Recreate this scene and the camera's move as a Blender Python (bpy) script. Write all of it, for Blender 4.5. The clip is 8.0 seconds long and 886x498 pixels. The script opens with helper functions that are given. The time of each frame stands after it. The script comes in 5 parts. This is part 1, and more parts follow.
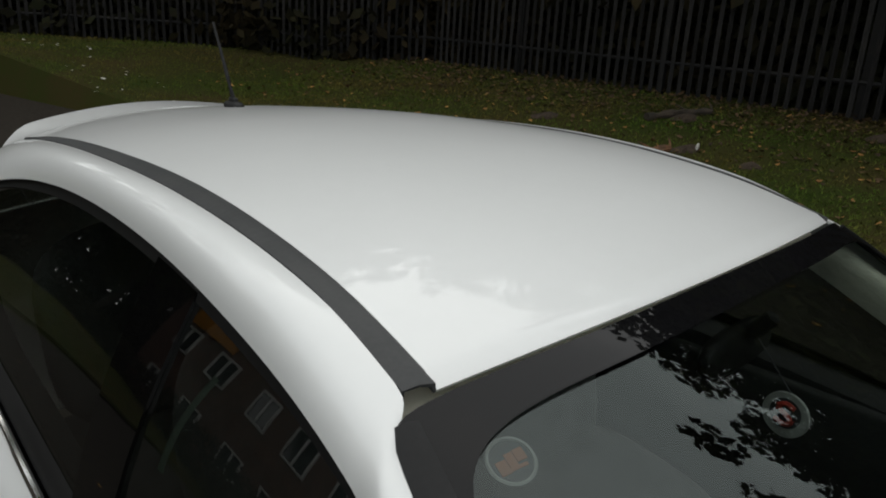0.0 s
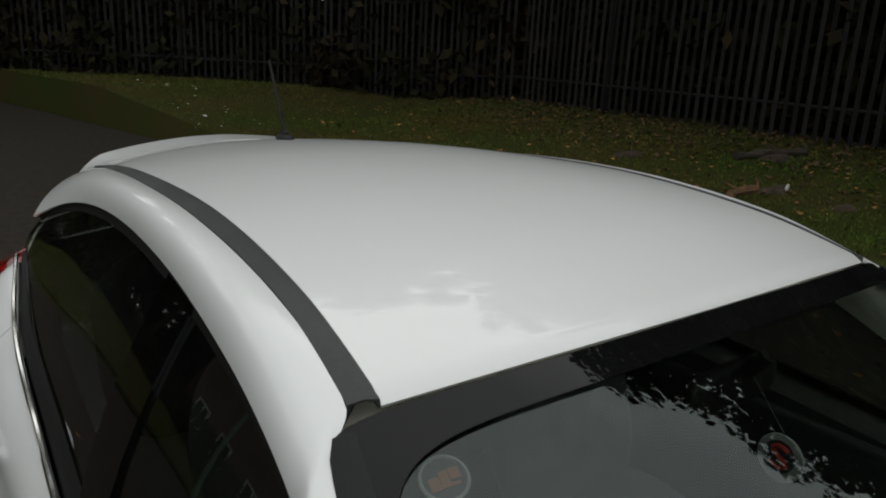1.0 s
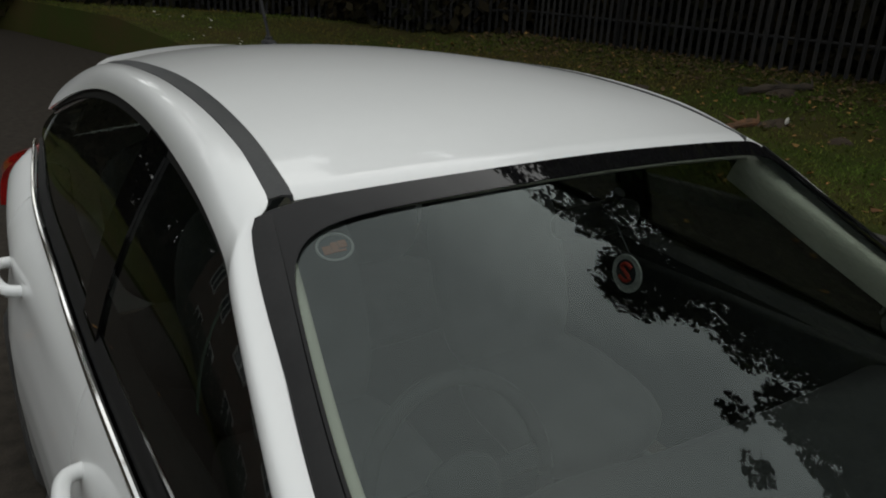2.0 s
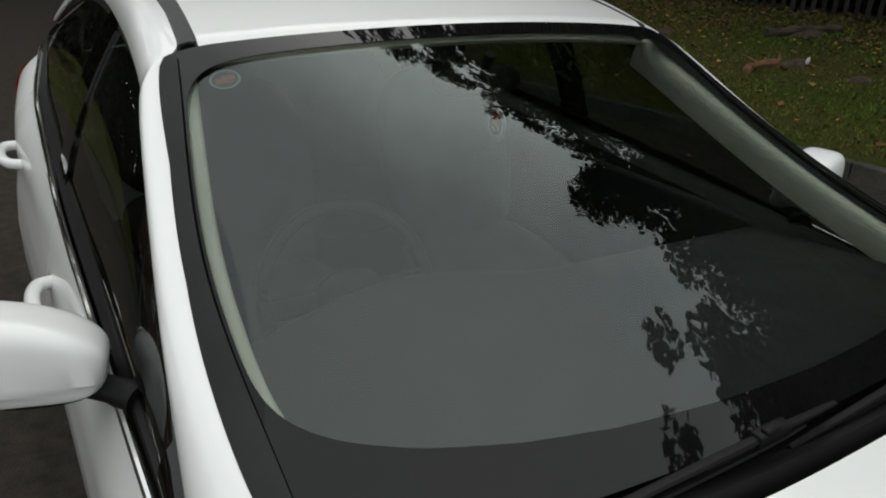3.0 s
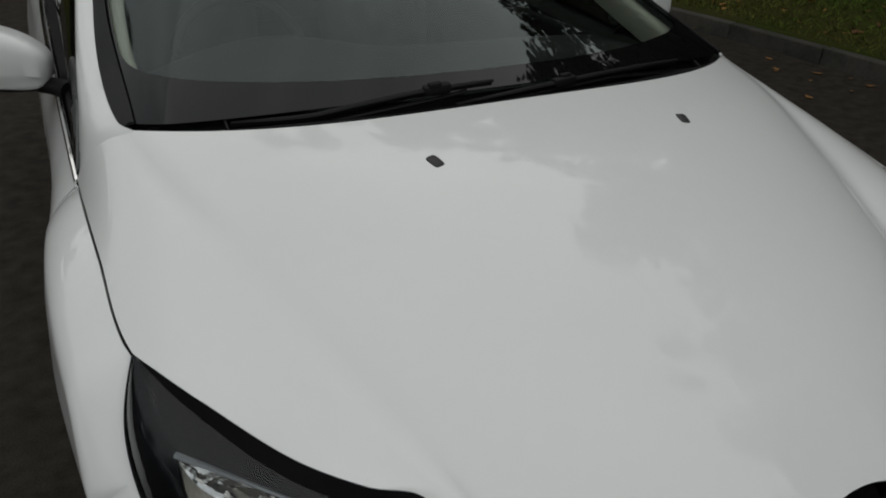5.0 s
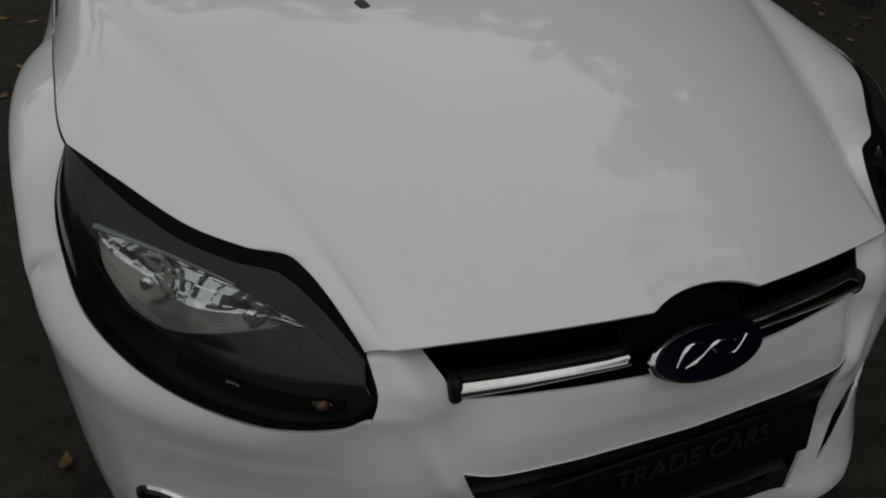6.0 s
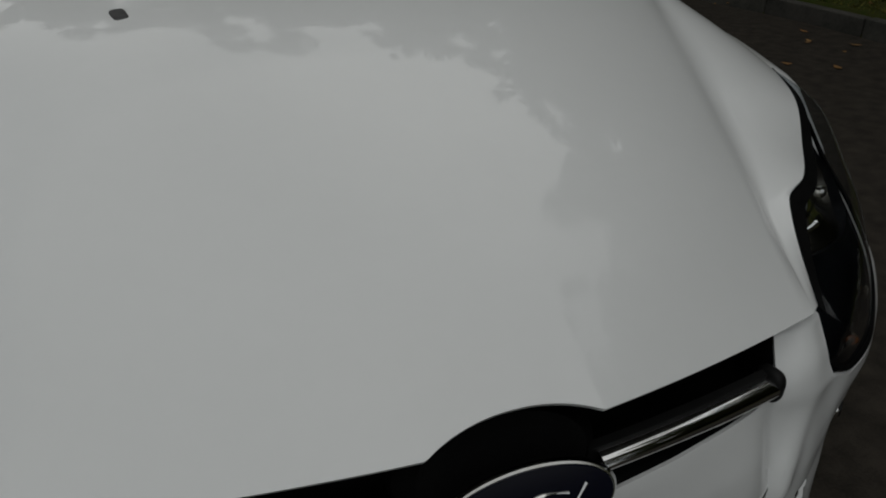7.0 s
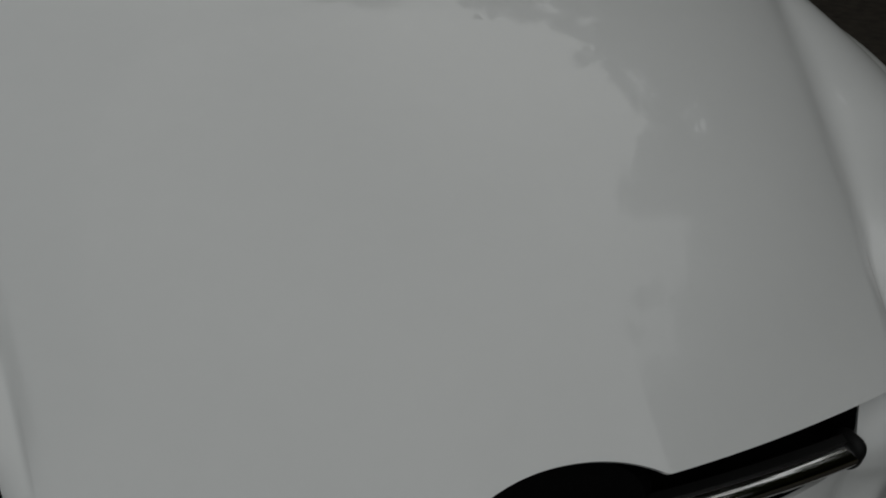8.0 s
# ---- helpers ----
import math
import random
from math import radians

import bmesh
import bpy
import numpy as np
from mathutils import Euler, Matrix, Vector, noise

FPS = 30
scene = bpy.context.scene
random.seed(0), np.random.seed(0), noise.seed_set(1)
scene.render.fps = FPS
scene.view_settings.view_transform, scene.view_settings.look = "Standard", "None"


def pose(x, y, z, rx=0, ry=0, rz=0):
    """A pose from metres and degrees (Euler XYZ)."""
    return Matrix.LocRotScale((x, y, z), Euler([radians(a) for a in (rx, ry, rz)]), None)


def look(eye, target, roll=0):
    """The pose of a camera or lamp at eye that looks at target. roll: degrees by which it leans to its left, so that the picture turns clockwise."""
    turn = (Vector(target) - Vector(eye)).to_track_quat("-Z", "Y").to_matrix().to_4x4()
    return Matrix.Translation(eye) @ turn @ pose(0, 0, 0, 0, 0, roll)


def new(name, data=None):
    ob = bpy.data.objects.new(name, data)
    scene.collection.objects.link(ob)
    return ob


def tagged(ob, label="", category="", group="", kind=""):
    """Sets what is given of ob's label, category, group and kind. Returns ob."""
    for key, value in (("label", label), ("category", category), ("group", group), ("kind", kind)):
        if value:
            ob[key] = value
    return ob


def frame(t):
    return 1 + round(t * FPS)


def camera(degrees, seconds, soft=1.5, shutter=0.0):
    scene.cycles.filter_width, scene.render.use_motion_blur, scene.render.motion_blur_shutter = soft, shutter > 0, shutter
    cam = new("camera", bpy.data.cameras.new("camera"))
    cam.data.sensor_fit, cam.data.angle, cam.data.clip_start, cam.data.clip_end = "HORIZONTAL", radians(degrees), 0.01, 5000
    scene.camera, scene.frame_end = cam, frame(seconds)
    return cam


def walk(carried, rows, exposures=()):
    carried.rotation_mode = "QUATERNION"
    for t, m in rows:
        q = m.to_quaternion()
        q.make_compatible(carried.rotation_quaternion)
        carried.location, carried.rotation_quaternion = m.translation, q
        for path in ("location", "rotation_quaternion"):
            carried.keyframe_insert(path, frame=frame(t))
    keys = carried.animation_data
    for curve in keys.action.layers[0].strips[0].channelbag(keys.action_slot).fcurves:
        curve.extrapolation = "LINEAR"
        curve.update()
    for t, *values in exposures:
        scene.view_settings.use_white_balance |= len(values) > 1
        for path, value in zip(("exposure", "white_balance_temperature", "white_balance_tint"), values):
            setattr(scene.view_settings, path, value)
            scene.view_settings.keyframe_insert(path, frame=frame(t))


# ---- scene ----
cam = camera(62.1, 8.0, soft=1.9)
PATH = [
    (0.0, -1.082, 1.523, 1.783, -45.45, -18.25, 3.54), (0.5, -1.002, 1.485, 1.797, -41.63, -16.24, 4.19),
    (1.0, -0.986, 1.398, 1.783, -37.99, -15.75, 2.98), (1.5, -1.024, 1.227, 1.766, -37.34, -15.9, 3.98),
    (1.7, -1.029, 1.143, 1.749, -37.53, -18.86, 3.82), (2.8, -0.974, 0.696, 1.633, -34.28, -21.9, 2.97),
    (3.0, -0.945, 0.579, 1.613, -32.94, -23.55, 2.57), (3.5, -0.942, 0.362, 1.582, -31.11, -25.63, 2.77),
    (4.0, -0.944, 0.16, 1.574, -32.87, -29.88, 3.66), (4.2, -0.929, 0.068, 1.544, -31.78, -29.16, 2.17),
    (5.3, -0.831, -0.392, 1.465, -26.87, -29.55, 2.45), (5.5, -0.822, -0.461, 1.426, -25.1, -29.67, 2.09),
    (6.0, -0.7, -0.593, 1.341, -23.37, -31.91, 1.66), (6.5, -0.476, -0.576, 1.287, -19.12, -33.08, 1.66),
    (7.0, -0.266, -0.403, 1.22, -22.24, -29.17, 0.53), (7.2, -0.211, -0.340, 1.163, -22.795, -28.317, 0.554),
    (7.5, -0.209, -0.275, 1.135, -23.94, -30.632, 4.185), (7.8, -0.261, -0.300, 1.239, -19.982, -33.538, 6.332),
    (8.0, -0.258, -0.317, 1.274, -17.291, -34.286, 4.423),
]


def heading(x, y, z, yaw, pitch, roll):
    """Yaw to the left from +y, pitch up, roll as in look()."""
    a, b = radians(yaw), radians(pitch)
    ahead = Vector((-math.sin(a) * math.cos(b), math.cos(a) * math.cos(b), math.sin(b)))
    return look((x, y, z), Vector((x, y, z)) + ahead, roll)


EXPOSURES = [(0.0, 0.50), (1.0, 0.27), (1.5, 0.16), (3.0, 0.67), (4.2, 0.54), (5.3, -0.44), (6.0, -0.59), (7.0, -0.65), (8.0, -0.94)]
walk(cam, [(t, heading(*r)) for t, *r in PATH], EXPOSURES)

# ---- light: an overcast sky with soft cloud, and a wide weak sun behind it ----
world = bpy.data.worlds.new("overcast")
scene.world = world
world.use_nodes = True
wn, wl = world.node_tree.nodes, world.node_tree.links
wn.clear()
w_out, w_bg = wn.new("ShaderNodeOutputWorld"), wn.new("ShaderNodeBackground")
w_sky, w_mix = wn.new("ShaderNodeTexSky"), wn.new("ShaderNodeMix")
w_sky.sky_type, w_sky.sun_disc = "NISHITA", False
w_sky.sun_elevation, w_sky.sun_rotation = radians(76), radians(135)
w_co, w_noise, w_ramp = wn.new("ShaderNodeTexCoord"), wn.new("ShaderNodeTexNoise"), wn.new("ShaderNodeValToRGB")
w_noise.inputs["Scale"].default_value, w_noise.inputs["Detail"].default_value = 2.2, 7
w_noise.inputs["Roughness"].default_value = 0.55
w_ramp.color_ramp.elements[0].position, w_ramp.color_ramp.elements[0].color = 0.35, (5.25, 5.40, 5.30, 1)
w_ramp.color_ramp.elements[1].position, w_ramp.color_ramp.elements[1].color = 0.68, (10.6, 10.7, 10.3, 1)
w_mix.data_type = "RGBA"
w_mix.inputs[0].default_value = 0.9
wl.new(w_co.outputs["Generated"], w_noise.inputs["Vector"])
# the cloud thins towards one side
w_dot, w_add = wn.new("ShaderNodeVectorMath"), wn.new("ShaderNodeMath")
w_dot.operation, w_dot.inputs[1].default_value = "DOT_PRODUCT", (0.55, 0.55, -0.62)
wl.new(w_co.outputs["Generated"], w_dot.inputs[0])
wl.new(w_dot.outputs["Value"], w_add.inputs[0])
wl.new(w_noise.outputs["Fac"], w_add.inputs[1])
w_off = wn.new("ShaderNodeMath")
w_off.inputs[1].default_value = 0.12
wl.new(w_add.outputs[0], w_off.inputs[0])
wl.new(w_off.outputs[0], w_ramp.inputs["Fac"])
wl.new(w_sky.outputs["Color"], w_mix.inputs[6])
wl.new(w_ramp.outputs["Color"], w_mix.inputs[7])
wl.new(w_mix.outputs[2], w_bg.inputs["Color"])
w_bg.inputs["Strength"].default_value = 0.12
wl.new(w_bg.outputs["Background"], w_out.inputs["Surface"])
sun = new("sun", bpy.data.lights.new("sun", "SUN"))
sun.data.energy, sun.data.angle, sun.data.color = 0.5, radians(100), (1.0, 0.97, 0.92)
sun.matrix_world = look((2, -2, 12), (0, 0, 0))

# ---- materials ----


def material(name):
    m = bpy.data.materials.new(name)
    m.use_nodes = True
    return m, m.node_tree.nodes, m.node_tree.links, m.node_tree.nodes["Principled BSDF"]


def surface(name, color, rough=0.5, metal=0.0, coat=0.0, spots=None, scale=8.0, amount=0.5, bump=0.0, bump_scale=120.0, island=0.0, piece=0.0, spec=0.5):
    """A principled surface whose colour wanders between two tones at two scales, with fine relief."""
    m, n, l, p = material(name)
    p.inputs["Roughness"].default_value, p.inputs["Metallic"].default_value = rough, metal
    p.inputs["Coat Weight"].default_value, p.inputs["Coat Roughness"].default_value = coat, 0.02
    p.inputs["Specular IOR Level"].default_value = spec
    co = n.new("ShaderNodeTexCoord")
    big, fine = n.new("ShaderNodeTexNoise"), n.new("ShaderNodeTexNoise")
    big.inputs["Scale"].default_value, big.inputs["Detail"].default_value = scale, 6
    fine.inputs["Scale"].default_value, fine.inputs["Detail"].default_value = scale * 14, 4
    add = n.new("ShaderNodeMath")
    add.operation = "MULTIPLY_ADD"
    add.inputs[1].default_value = 0.45
    l.new(co.outputs["Object"], big.inputs["Vector"])
    l.new(co.outputs["Object"], fine.inputs["Vector"])
    l.new(fine.outputs["Fac"], add.inputs[0])
    l.new(big.outputs["Fac"], add.inputs[2])
    ramp = n.new("ShaderNodeValToRGB")
    other = spots or tuple(c * 0.75 for c in color)
    ramp.color_ramp.elements[0].position, ramp.color_ramp.elements[1].position = 0.72 - 0.3 * amount, 0.72 + 0.3 * amount
    ramp.color_ramp.elements[0].color, ramp.color_ramp.elements[1].color = (*color, 1), (*other, 1)
    l.new(add.outputs[0], ramp.inputs["Fac"])
    tone = ramp.outputs["Color"]
    if island or piece:
        src = n.new("ShaderNodeNewGeometry").outputs["Random Per Island"] if island else n.new("ShaderNodeObjectInfo").outputs["Random"]
        hsv, mul = n.new("ShaderNodeHueSaturation"), n.new("ShaderNodeMapRange")
        mul.inputs["To Min"].default_value, mul.inputs["To Max"].default_value = 1 - (island or piece), 1 + (island or piece)
        l.new(src, mul.inputs["Value"])
        l.new(mul.outputs["Result"], hsv.inputs["Value"])
        l.new(tone, hsv.inputs["Color"])
        tone = hsv.outputs["Color"]
    l.new(tone, p.inputs["Base Color"])
    if bump:
        relief, b = n.new("ShaderNodeTexNoise"), n.new("ShaderNodeBump")
        relief.inputs["Scale"].default_value, relief.inputs["Detail"].default_value = bump_scale, 5
        b.inputs["Strength"].default_value, b.inputs["Distance"].default_value = bump, 0.004
        l.new(co.outputs["Object"], relief.inputs["Vector"])
        l.new(relief.outputs["Fac"], b.inputs["Height"])
        l.new(b.outputs["Normal"], p.inputs["Normal"])
    return m


def clear_glass(name, tint, base=0.04, grazing=0.85, sheen=(1, 1, 1)):
    """A thin pane: it tints what lies behind and mirrors by the Fresnel law, base at a square look."""
    m, n, l, p = material(name)
    n.remove(p)
    see, gloss, mix, turn = n.new("ShaderNodeBsdfTransparent"), n.new("ShaderNodeBsdfGlossy"), n.new("ShaderNodeMixShader"), n.new("ShaderNodeLayerWeight")
    rise, level = n.new("ShaderNodeMath"), n.new("ShaderNodeMath")
    rise.operation, rise.inputs[1].default_value = "POWER", 5.0
    level.operation, level.inputs[1].default_value, level.inputs[2].default_value = "MULTIPLY_ADD", grazing, base
    see.inputs["Color"].default_value, gloss.inputs["Roughness"].default_value = (*tint, 1), 0.0
    gloss.inputs["Color"].default_value = (*sheen, 1)
    turn.inputs["Blend"].default_value = 0.5
    l.new(turn.outputs["Facing"], rise.inputs[0])
    l.new(rise.outputs[0], level.inputs[0])
    l.new(level.outputs[0], mix.inputs["Fac"])
    l.new(see.outputs["BSDF"], mix.inputs[1])
    l.new(gloss.outputs["BSDF"], mix.inputs[2])
    l.new(mix.outputs["Shader"], n["Material Output"].inputs["Surface"])
    return m


def inner_face(name):
    """The cabin side of a pane, which lets all light through."""
    m, n, l, p = material(name)
    n.remove(p)
    l.new(n.new("ShaderNodeBsdfTransparent").outputs["BSDF"], n["Material Output"].inputs["Surface"])
    return m


PAINT = surface("white_paint", (0.80, 0.81, 0.80), 0.38, coat=0.8, spots=(0.775, 0.785, 0.775), scale=2.5, amount=0.9)
SCREEN_GLASS = clear_glass("screen_glass", (0.55, 0.60, 0.575), 0.055, sheen=(0.88, 0.99, 0.97))
PANE_BACK = inner_face("pane_inner_face")
DARK_GLASS = clear_glass("side_glass", (0.33, 0.36, 0.335), 0.068)
LENS = clear_glass("lamp_lens", (0.87, 0.90, 0.92), 0.030)
FRIT = surface("black_ceramic", (0.006, 0.006, 0.0065), 0.02, scale=6, spec=0.24)
RUBBER = surface("black_rubber", (0.013, 0.013, 0.0135), 0.6, spots=(0.018, 0.018, 0.018), scale=9, spec=0.25)
TRIM = surface("black_plastic", (0.020, 0.020, 0.021), 0.5, spots=(0.032, 0.031, 0.030), scale=14, bump=0.12)
WIPER = surface("wiper_black", (0.006, 0.006, 0.006), 0.55, scale=9, spec=0.25)
STRIP = surface("roof_moulding", (0.030, 0.032, 0.033), 0.55, spots=(0.042, 0.043, 0.043), scale=10, bump=0.1)
GLOSS_BLACK = surface("gloss_black", (0.008, 0.008, 0.009), 0.22, scale=5, spec=0.35)
CHROME = surface("chrome", (0.82, 0.82, 0.82), 0.06, 1.0, spots=(0.72, 0.70, 0.66), scale=7)
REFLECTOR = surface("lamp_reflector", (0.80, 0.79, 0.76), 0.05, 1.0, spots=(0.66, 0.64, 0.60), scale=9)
DIMMED_CHROME = surface("dimmed_chrome", (0.10, 0.095, 0.085), 0.22, 1.0, spots=(0.20, 0.18, 0.15), scale=14)
SILVER = surface("silver_paint", (0.52, 0.53, 0.54), 0.3, 0.8, scale=6)
LAMP_BLACK = surface("lamp_bezel", (0.0035, 0.0038, 0.005), 0.42, scale=8, spec=0.12)
PILLAR_BLACK = surface("gloss_pillar", (0.003, 0.003, 0.003), 0.03, scale=5, spec=0.5)
RECESS = surface("recess_black", (0.0028, 0.0028, 0.003), 0.7, spots=(0.005, 0.005, 0.005), scale=12, spec=0.06)
SMOKED = surface("smoked_lamp", (0.010, 0.008, 0.007), 0.25, 0.4, scale=9)
AMBER = surface("amber_bulb", (0.10, 0.035, 0.012), 0.25, coat=0.2, scale=6)
RED_LENS = surface("red_lens", (0.42, 0.012, 0.010), 0.12, coat=1.0, scale=6)
BADGE_BLUE = surface("badge_blue", (0.003, 0.0035, 0.012), 0.12, scale=5, spec=0.22)
CLOTH = surface("seat_cloth", (0.075, 0.075, 0.077), 0.9, spots=(0.10, 0.10, 0.102), scale=12, bump=0.05, bump_scale=500)
DASH = surface("dash_plastic", (0.017, 0.0175, 0.018), 0.8, spots=(0.024, 0.0245, 0.025), scale=10, bump=0.04, bump_scale=400)
PALE_TRIM = surface("pale_pillar_trim", (0.76, 0.74, 0.62), 0.7, spots=(0.70, 0.68, 0.57), scale=7, bump=0.15, bump_scale=300)
TYRE = surface("tyre_rubber", (0.020, 0.020, 0.020), 0.85, spots=(0.04, 0.038, 0.035), scale=12, bump=0.4)
ASPHALT = surface("asphalt", (0.022, 0.019, 0.0155), 0.8, spots=(0.047, 0.040, 0.032), scale=13, amount=0.7, bump=1.0, bump_scale=150, spec=0.10)
KERB = surface("kerb_stone", (0.055, 0.050, 0.042), 0.9, spots=(0.026, 0.026, 0.020), scale=3, bump=0.7, bump_scale=60, piece=0.25)
GRASS = surface("grass_ground", (0.028, 0.045, 0.007), 0.95, spots=(0.052, 0.038, 0.014), scale=0.9, amount=0.8, bump=0.9, bump_scale=50, spec=0.1)
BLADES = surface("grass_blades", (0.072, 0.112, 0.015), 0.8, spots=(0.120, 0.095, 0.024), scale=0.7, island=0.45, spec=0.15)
LEAVES = surface("fallen_leaves", (0.20, 0.085, 0.022), 0.7, spots=(0.28, 0.16, 0.04), scale=1.5, amount=0.6, island=0.6)
SHADE_LITTER = surface("shade_litter", (0.060, 0.034, 0.016), 0.85, spots=(0.095, 0.055, 0.022), scale=1.5, amount=0.6, island=0.6)
PALE_LEAF = surface("pale_leaf", (0.62, 0.60, 0.54), 0.6, scale=20)
SOIL = surface("molehill_soil", (0.035, 0.024, 0.015), 0.95, spots=(0.06, 0.042, 0.026), scale=9, bump=1.0, bump_scale=40)
STEEL = surface("fence_steel", (0.015, 0.0155, 0.016), 0.7, spots=(0.025, 0.023, 0.021), scale=4, piece=0.4, spec=0.15)
BROKEN_WOOD = surface("broken_wood", (0.20, 0.095, 0.042), 0.85, spots=(0.07, 0.04, 0.022), scale=7, amount=0.5, bump=1.0, bump_scale=30)
BARK = surface("bark", (0.060, 0.045, 0.032), 0.95, spots=(0.03, 0.025, 0.018), scale=6, bump=1.0, bump_scale=25)
FOLIAGE = surface("tree_leaves", (0.030, 0.050, 0.014), 0.75, spots=(0.060, 0.055, 0.015), scale=0.5, island=0.5, spec=0.2)
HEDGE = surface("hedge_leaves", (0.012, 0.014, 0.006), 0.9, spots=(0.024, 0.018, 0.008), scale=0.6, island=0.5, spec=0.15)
BRICK = surface("house_brick", (0.15, 0.075, 0.05), 0.9, spots=(0.10, 0.052, 0.04), scale=2, bump=0.5, bump_scale=30)
ROOF_TILE = surface("roof_tiles", (0.085, 0.055, 0.045), 0.85, spots=(0.05, 0.04, 0.035), scale=2, bump=0.7, bump_scale=25)
WHITE_FRAME = surface("white_window_frame", (0.78, 0.78, 0.76), 0.4, scale=5)
DARK_PANE = surface("dark_window_pane", (0.02, 0.024, 0.028), 0.06, scale=3, spec=0.8)
GREEN_POST = surface("green_post", (0.16, 0.26, 0.17), 0.5, scale=4)
ORANGE = surface("orange_sheet", (0.75, 0.30, 0.02), 0.5, scale=3)
STICKER = surface("sticker_white", (0.26, 0.27, 0.26), 0.5, scale=20)
STICKER_RED = surface("sticker_red", (0.30, 0.025, 0.015), 0.5, scale=20)
STICKER_ORANGE = surface("sticker_orange", (0.22, 0.075, 0.03), 0.5, scale=20)
STICKER_BLACK = surface("sticker_black", (0.03, 0.03, 0.035), 0.5, scale=20)
PLATE = surface("dealer_plate", (0.0045, 0.0045, 0.005), 0.45, scale=9, spec=0.12)
PLATE_INK = surface("dealer_lettering", (0.017, 0.0175, 0.0175), 0.45, scale=9, spec=0.2)

# ---- shaping helpers ----


def curve(points, s):
    """Points at the fractions s along a smooth line through the given ones."""
    p = np.asarray(points, float)
    d = np.r_[0, np.cumsum(np.linalg.norm(np.diff(p, axis=0), axis=1))]
    d /= d[-1]
    t = np.empty_like(p)
    t[1:-1] = (p[2:] - p[:-2]) / (d[2:] - d[:-2])[:, None]
    t[0], t[-1] = (p[1] - p[0]) / (d[1] - d[0]), (p[-1] - p[-2]) / (d[-1] - d[-2])
    if len(p) > 2:
        t[0], t[-1] = 1.5 * t[0] - 0.5 * t[1], 1.5 * t[-1] - 0.5 * t[-2]
    s = np.clip(np.asarray(s, float), 0, 1)
    i = np.clip(np.searchsorted(d, s, side="right") - 1, 0, len(p) - 2)
    h = d[i + 1] - d[i]
    u = ((s - d[i]) / h)[..., None]
    h = h[..., None]
    return (2 * u**3 - 3 * u**2 + 1) * p[i] + (u**3 - 2 * u**2 + u) * h * t[i] + (-2 * u**3 + 3 * u**2) * p[i + 1] + (u**3 - u**2) * h * t[i + 1]


def sheet(lines, a, b):
    """Points of the smooth skin over several lines: fractions a along them, b across them (arrays of one shape)."""
    a, b = np.broadcast_arrays(np.asarray(a, float), np.asarray(b, float))
    rows = np.stack([curve(line, a) for line in lines])
    n = len(lines)
    if n == 2:
        return rows[0] * (1 - b[..., None]) + rows[1] * b[..., None]
    s = np.clip(b, 0, 1) * (n - 1)
    i = np.clip(s.astype(int), 0, n - 2)
    u = (s - i)[..., None]
    idx = np.indices(b.shape)

    def row(k):
        return rows[(np.clip(k, 0, n - 1), *idx)]

    p0, p1, p2, p3 = row(i - 1), row(i), row(i + 1), row(i + 2)
    m1 = np.where((i > 0)[..., None], (p2 - p0) / 2, p2 - p1)
    m2 = np.where((i < n - 2)[..., None], (p3 - p1) / 2, p2 - p1)
    return (2 * u**3 - 3 * u**2 + 1) * p1 + (u**3 - 2 * u**2 + u) * m1 + (-2 * u**3 + 3 * u**2) * p2 + (u**3 - u**2) * m2


def skin(points, closed_u=False, bm=None):
    """Faces over a grid of points (rows, columns, 3)."""
    bm = bm or bmesh.new()
    rows = [[bm.verts.new(p) for p in line] for line in points]
    cols = len(rows[0])
    for r0, r1 in zip(rows, rows[1:]):
        for j in range(cols if closed_u else cols - 1):
            k = (j + 1) % cols
            bm.faces.new((r0[j], r0[k], r1[k], r1[j]))
    return bm


def slab(bm, thick):
    """Gives an open skin a thickness, half to each side."""
    bmesh.ops.recalc_face_normals(bm, faces=bm.faces[:])
    bmesh.ops.solidify(bm, geom=bm.faces[:], thickness=thick)
    return bm


def mirrored(bm, side):
    if side < 0:
        bmesh.ops.scale(bm, vec=(-1, 1, 1), verts=bm.verts)
        bmesh.ops.reverse_faces(bm, faces=bm.faces)
    return bm


def grid(nu, nv, u0=0.0, u1=1.0, v0=0.0, v1=1.0):
    return np.meshgrid(np.linspace(u0, u1, nu), np.linspace(v0, v1, nv))


def tube(points, radius, sides=8, bm=None, flat=1.0):
    """A round rod along points; radius may be one number or one a point."""
    bm = bm or bmesh.new()
    p = [Vector(q) for q in points]
    rad = [radius] * len(p) if np.isscalar(radius) else radius
    rings = []
    for i, q in enumerate(p):
        d = (p[min(i + 1, len(p) - 1)] - p[max(i - 1, 0)]).normalized()
        a = d.cross(Vector((0, 0, 1)) if abs(d.z) < 0.9 else Vector((1, 0, 0))).normalized()
        b = d.cross(a)
        rings.append([bm.verts.new(q + (a * math.cos(2 * math.pi * k / sides) + b * flat * math.sin(2 * math.pi * k / sides)) * rad[i]) for k in range(sides)])
    for r0, r1 in zip(rings, rings[1:]):
        for k in range(sides):
            bm.faces.new((r0[k], r0[(k + 1) % sides], r1[(k + 1) % sides], r1[k]))
    bm.faces.new(rings[0][::-1])
    bm.faces.new(rings[-1])
    return bm


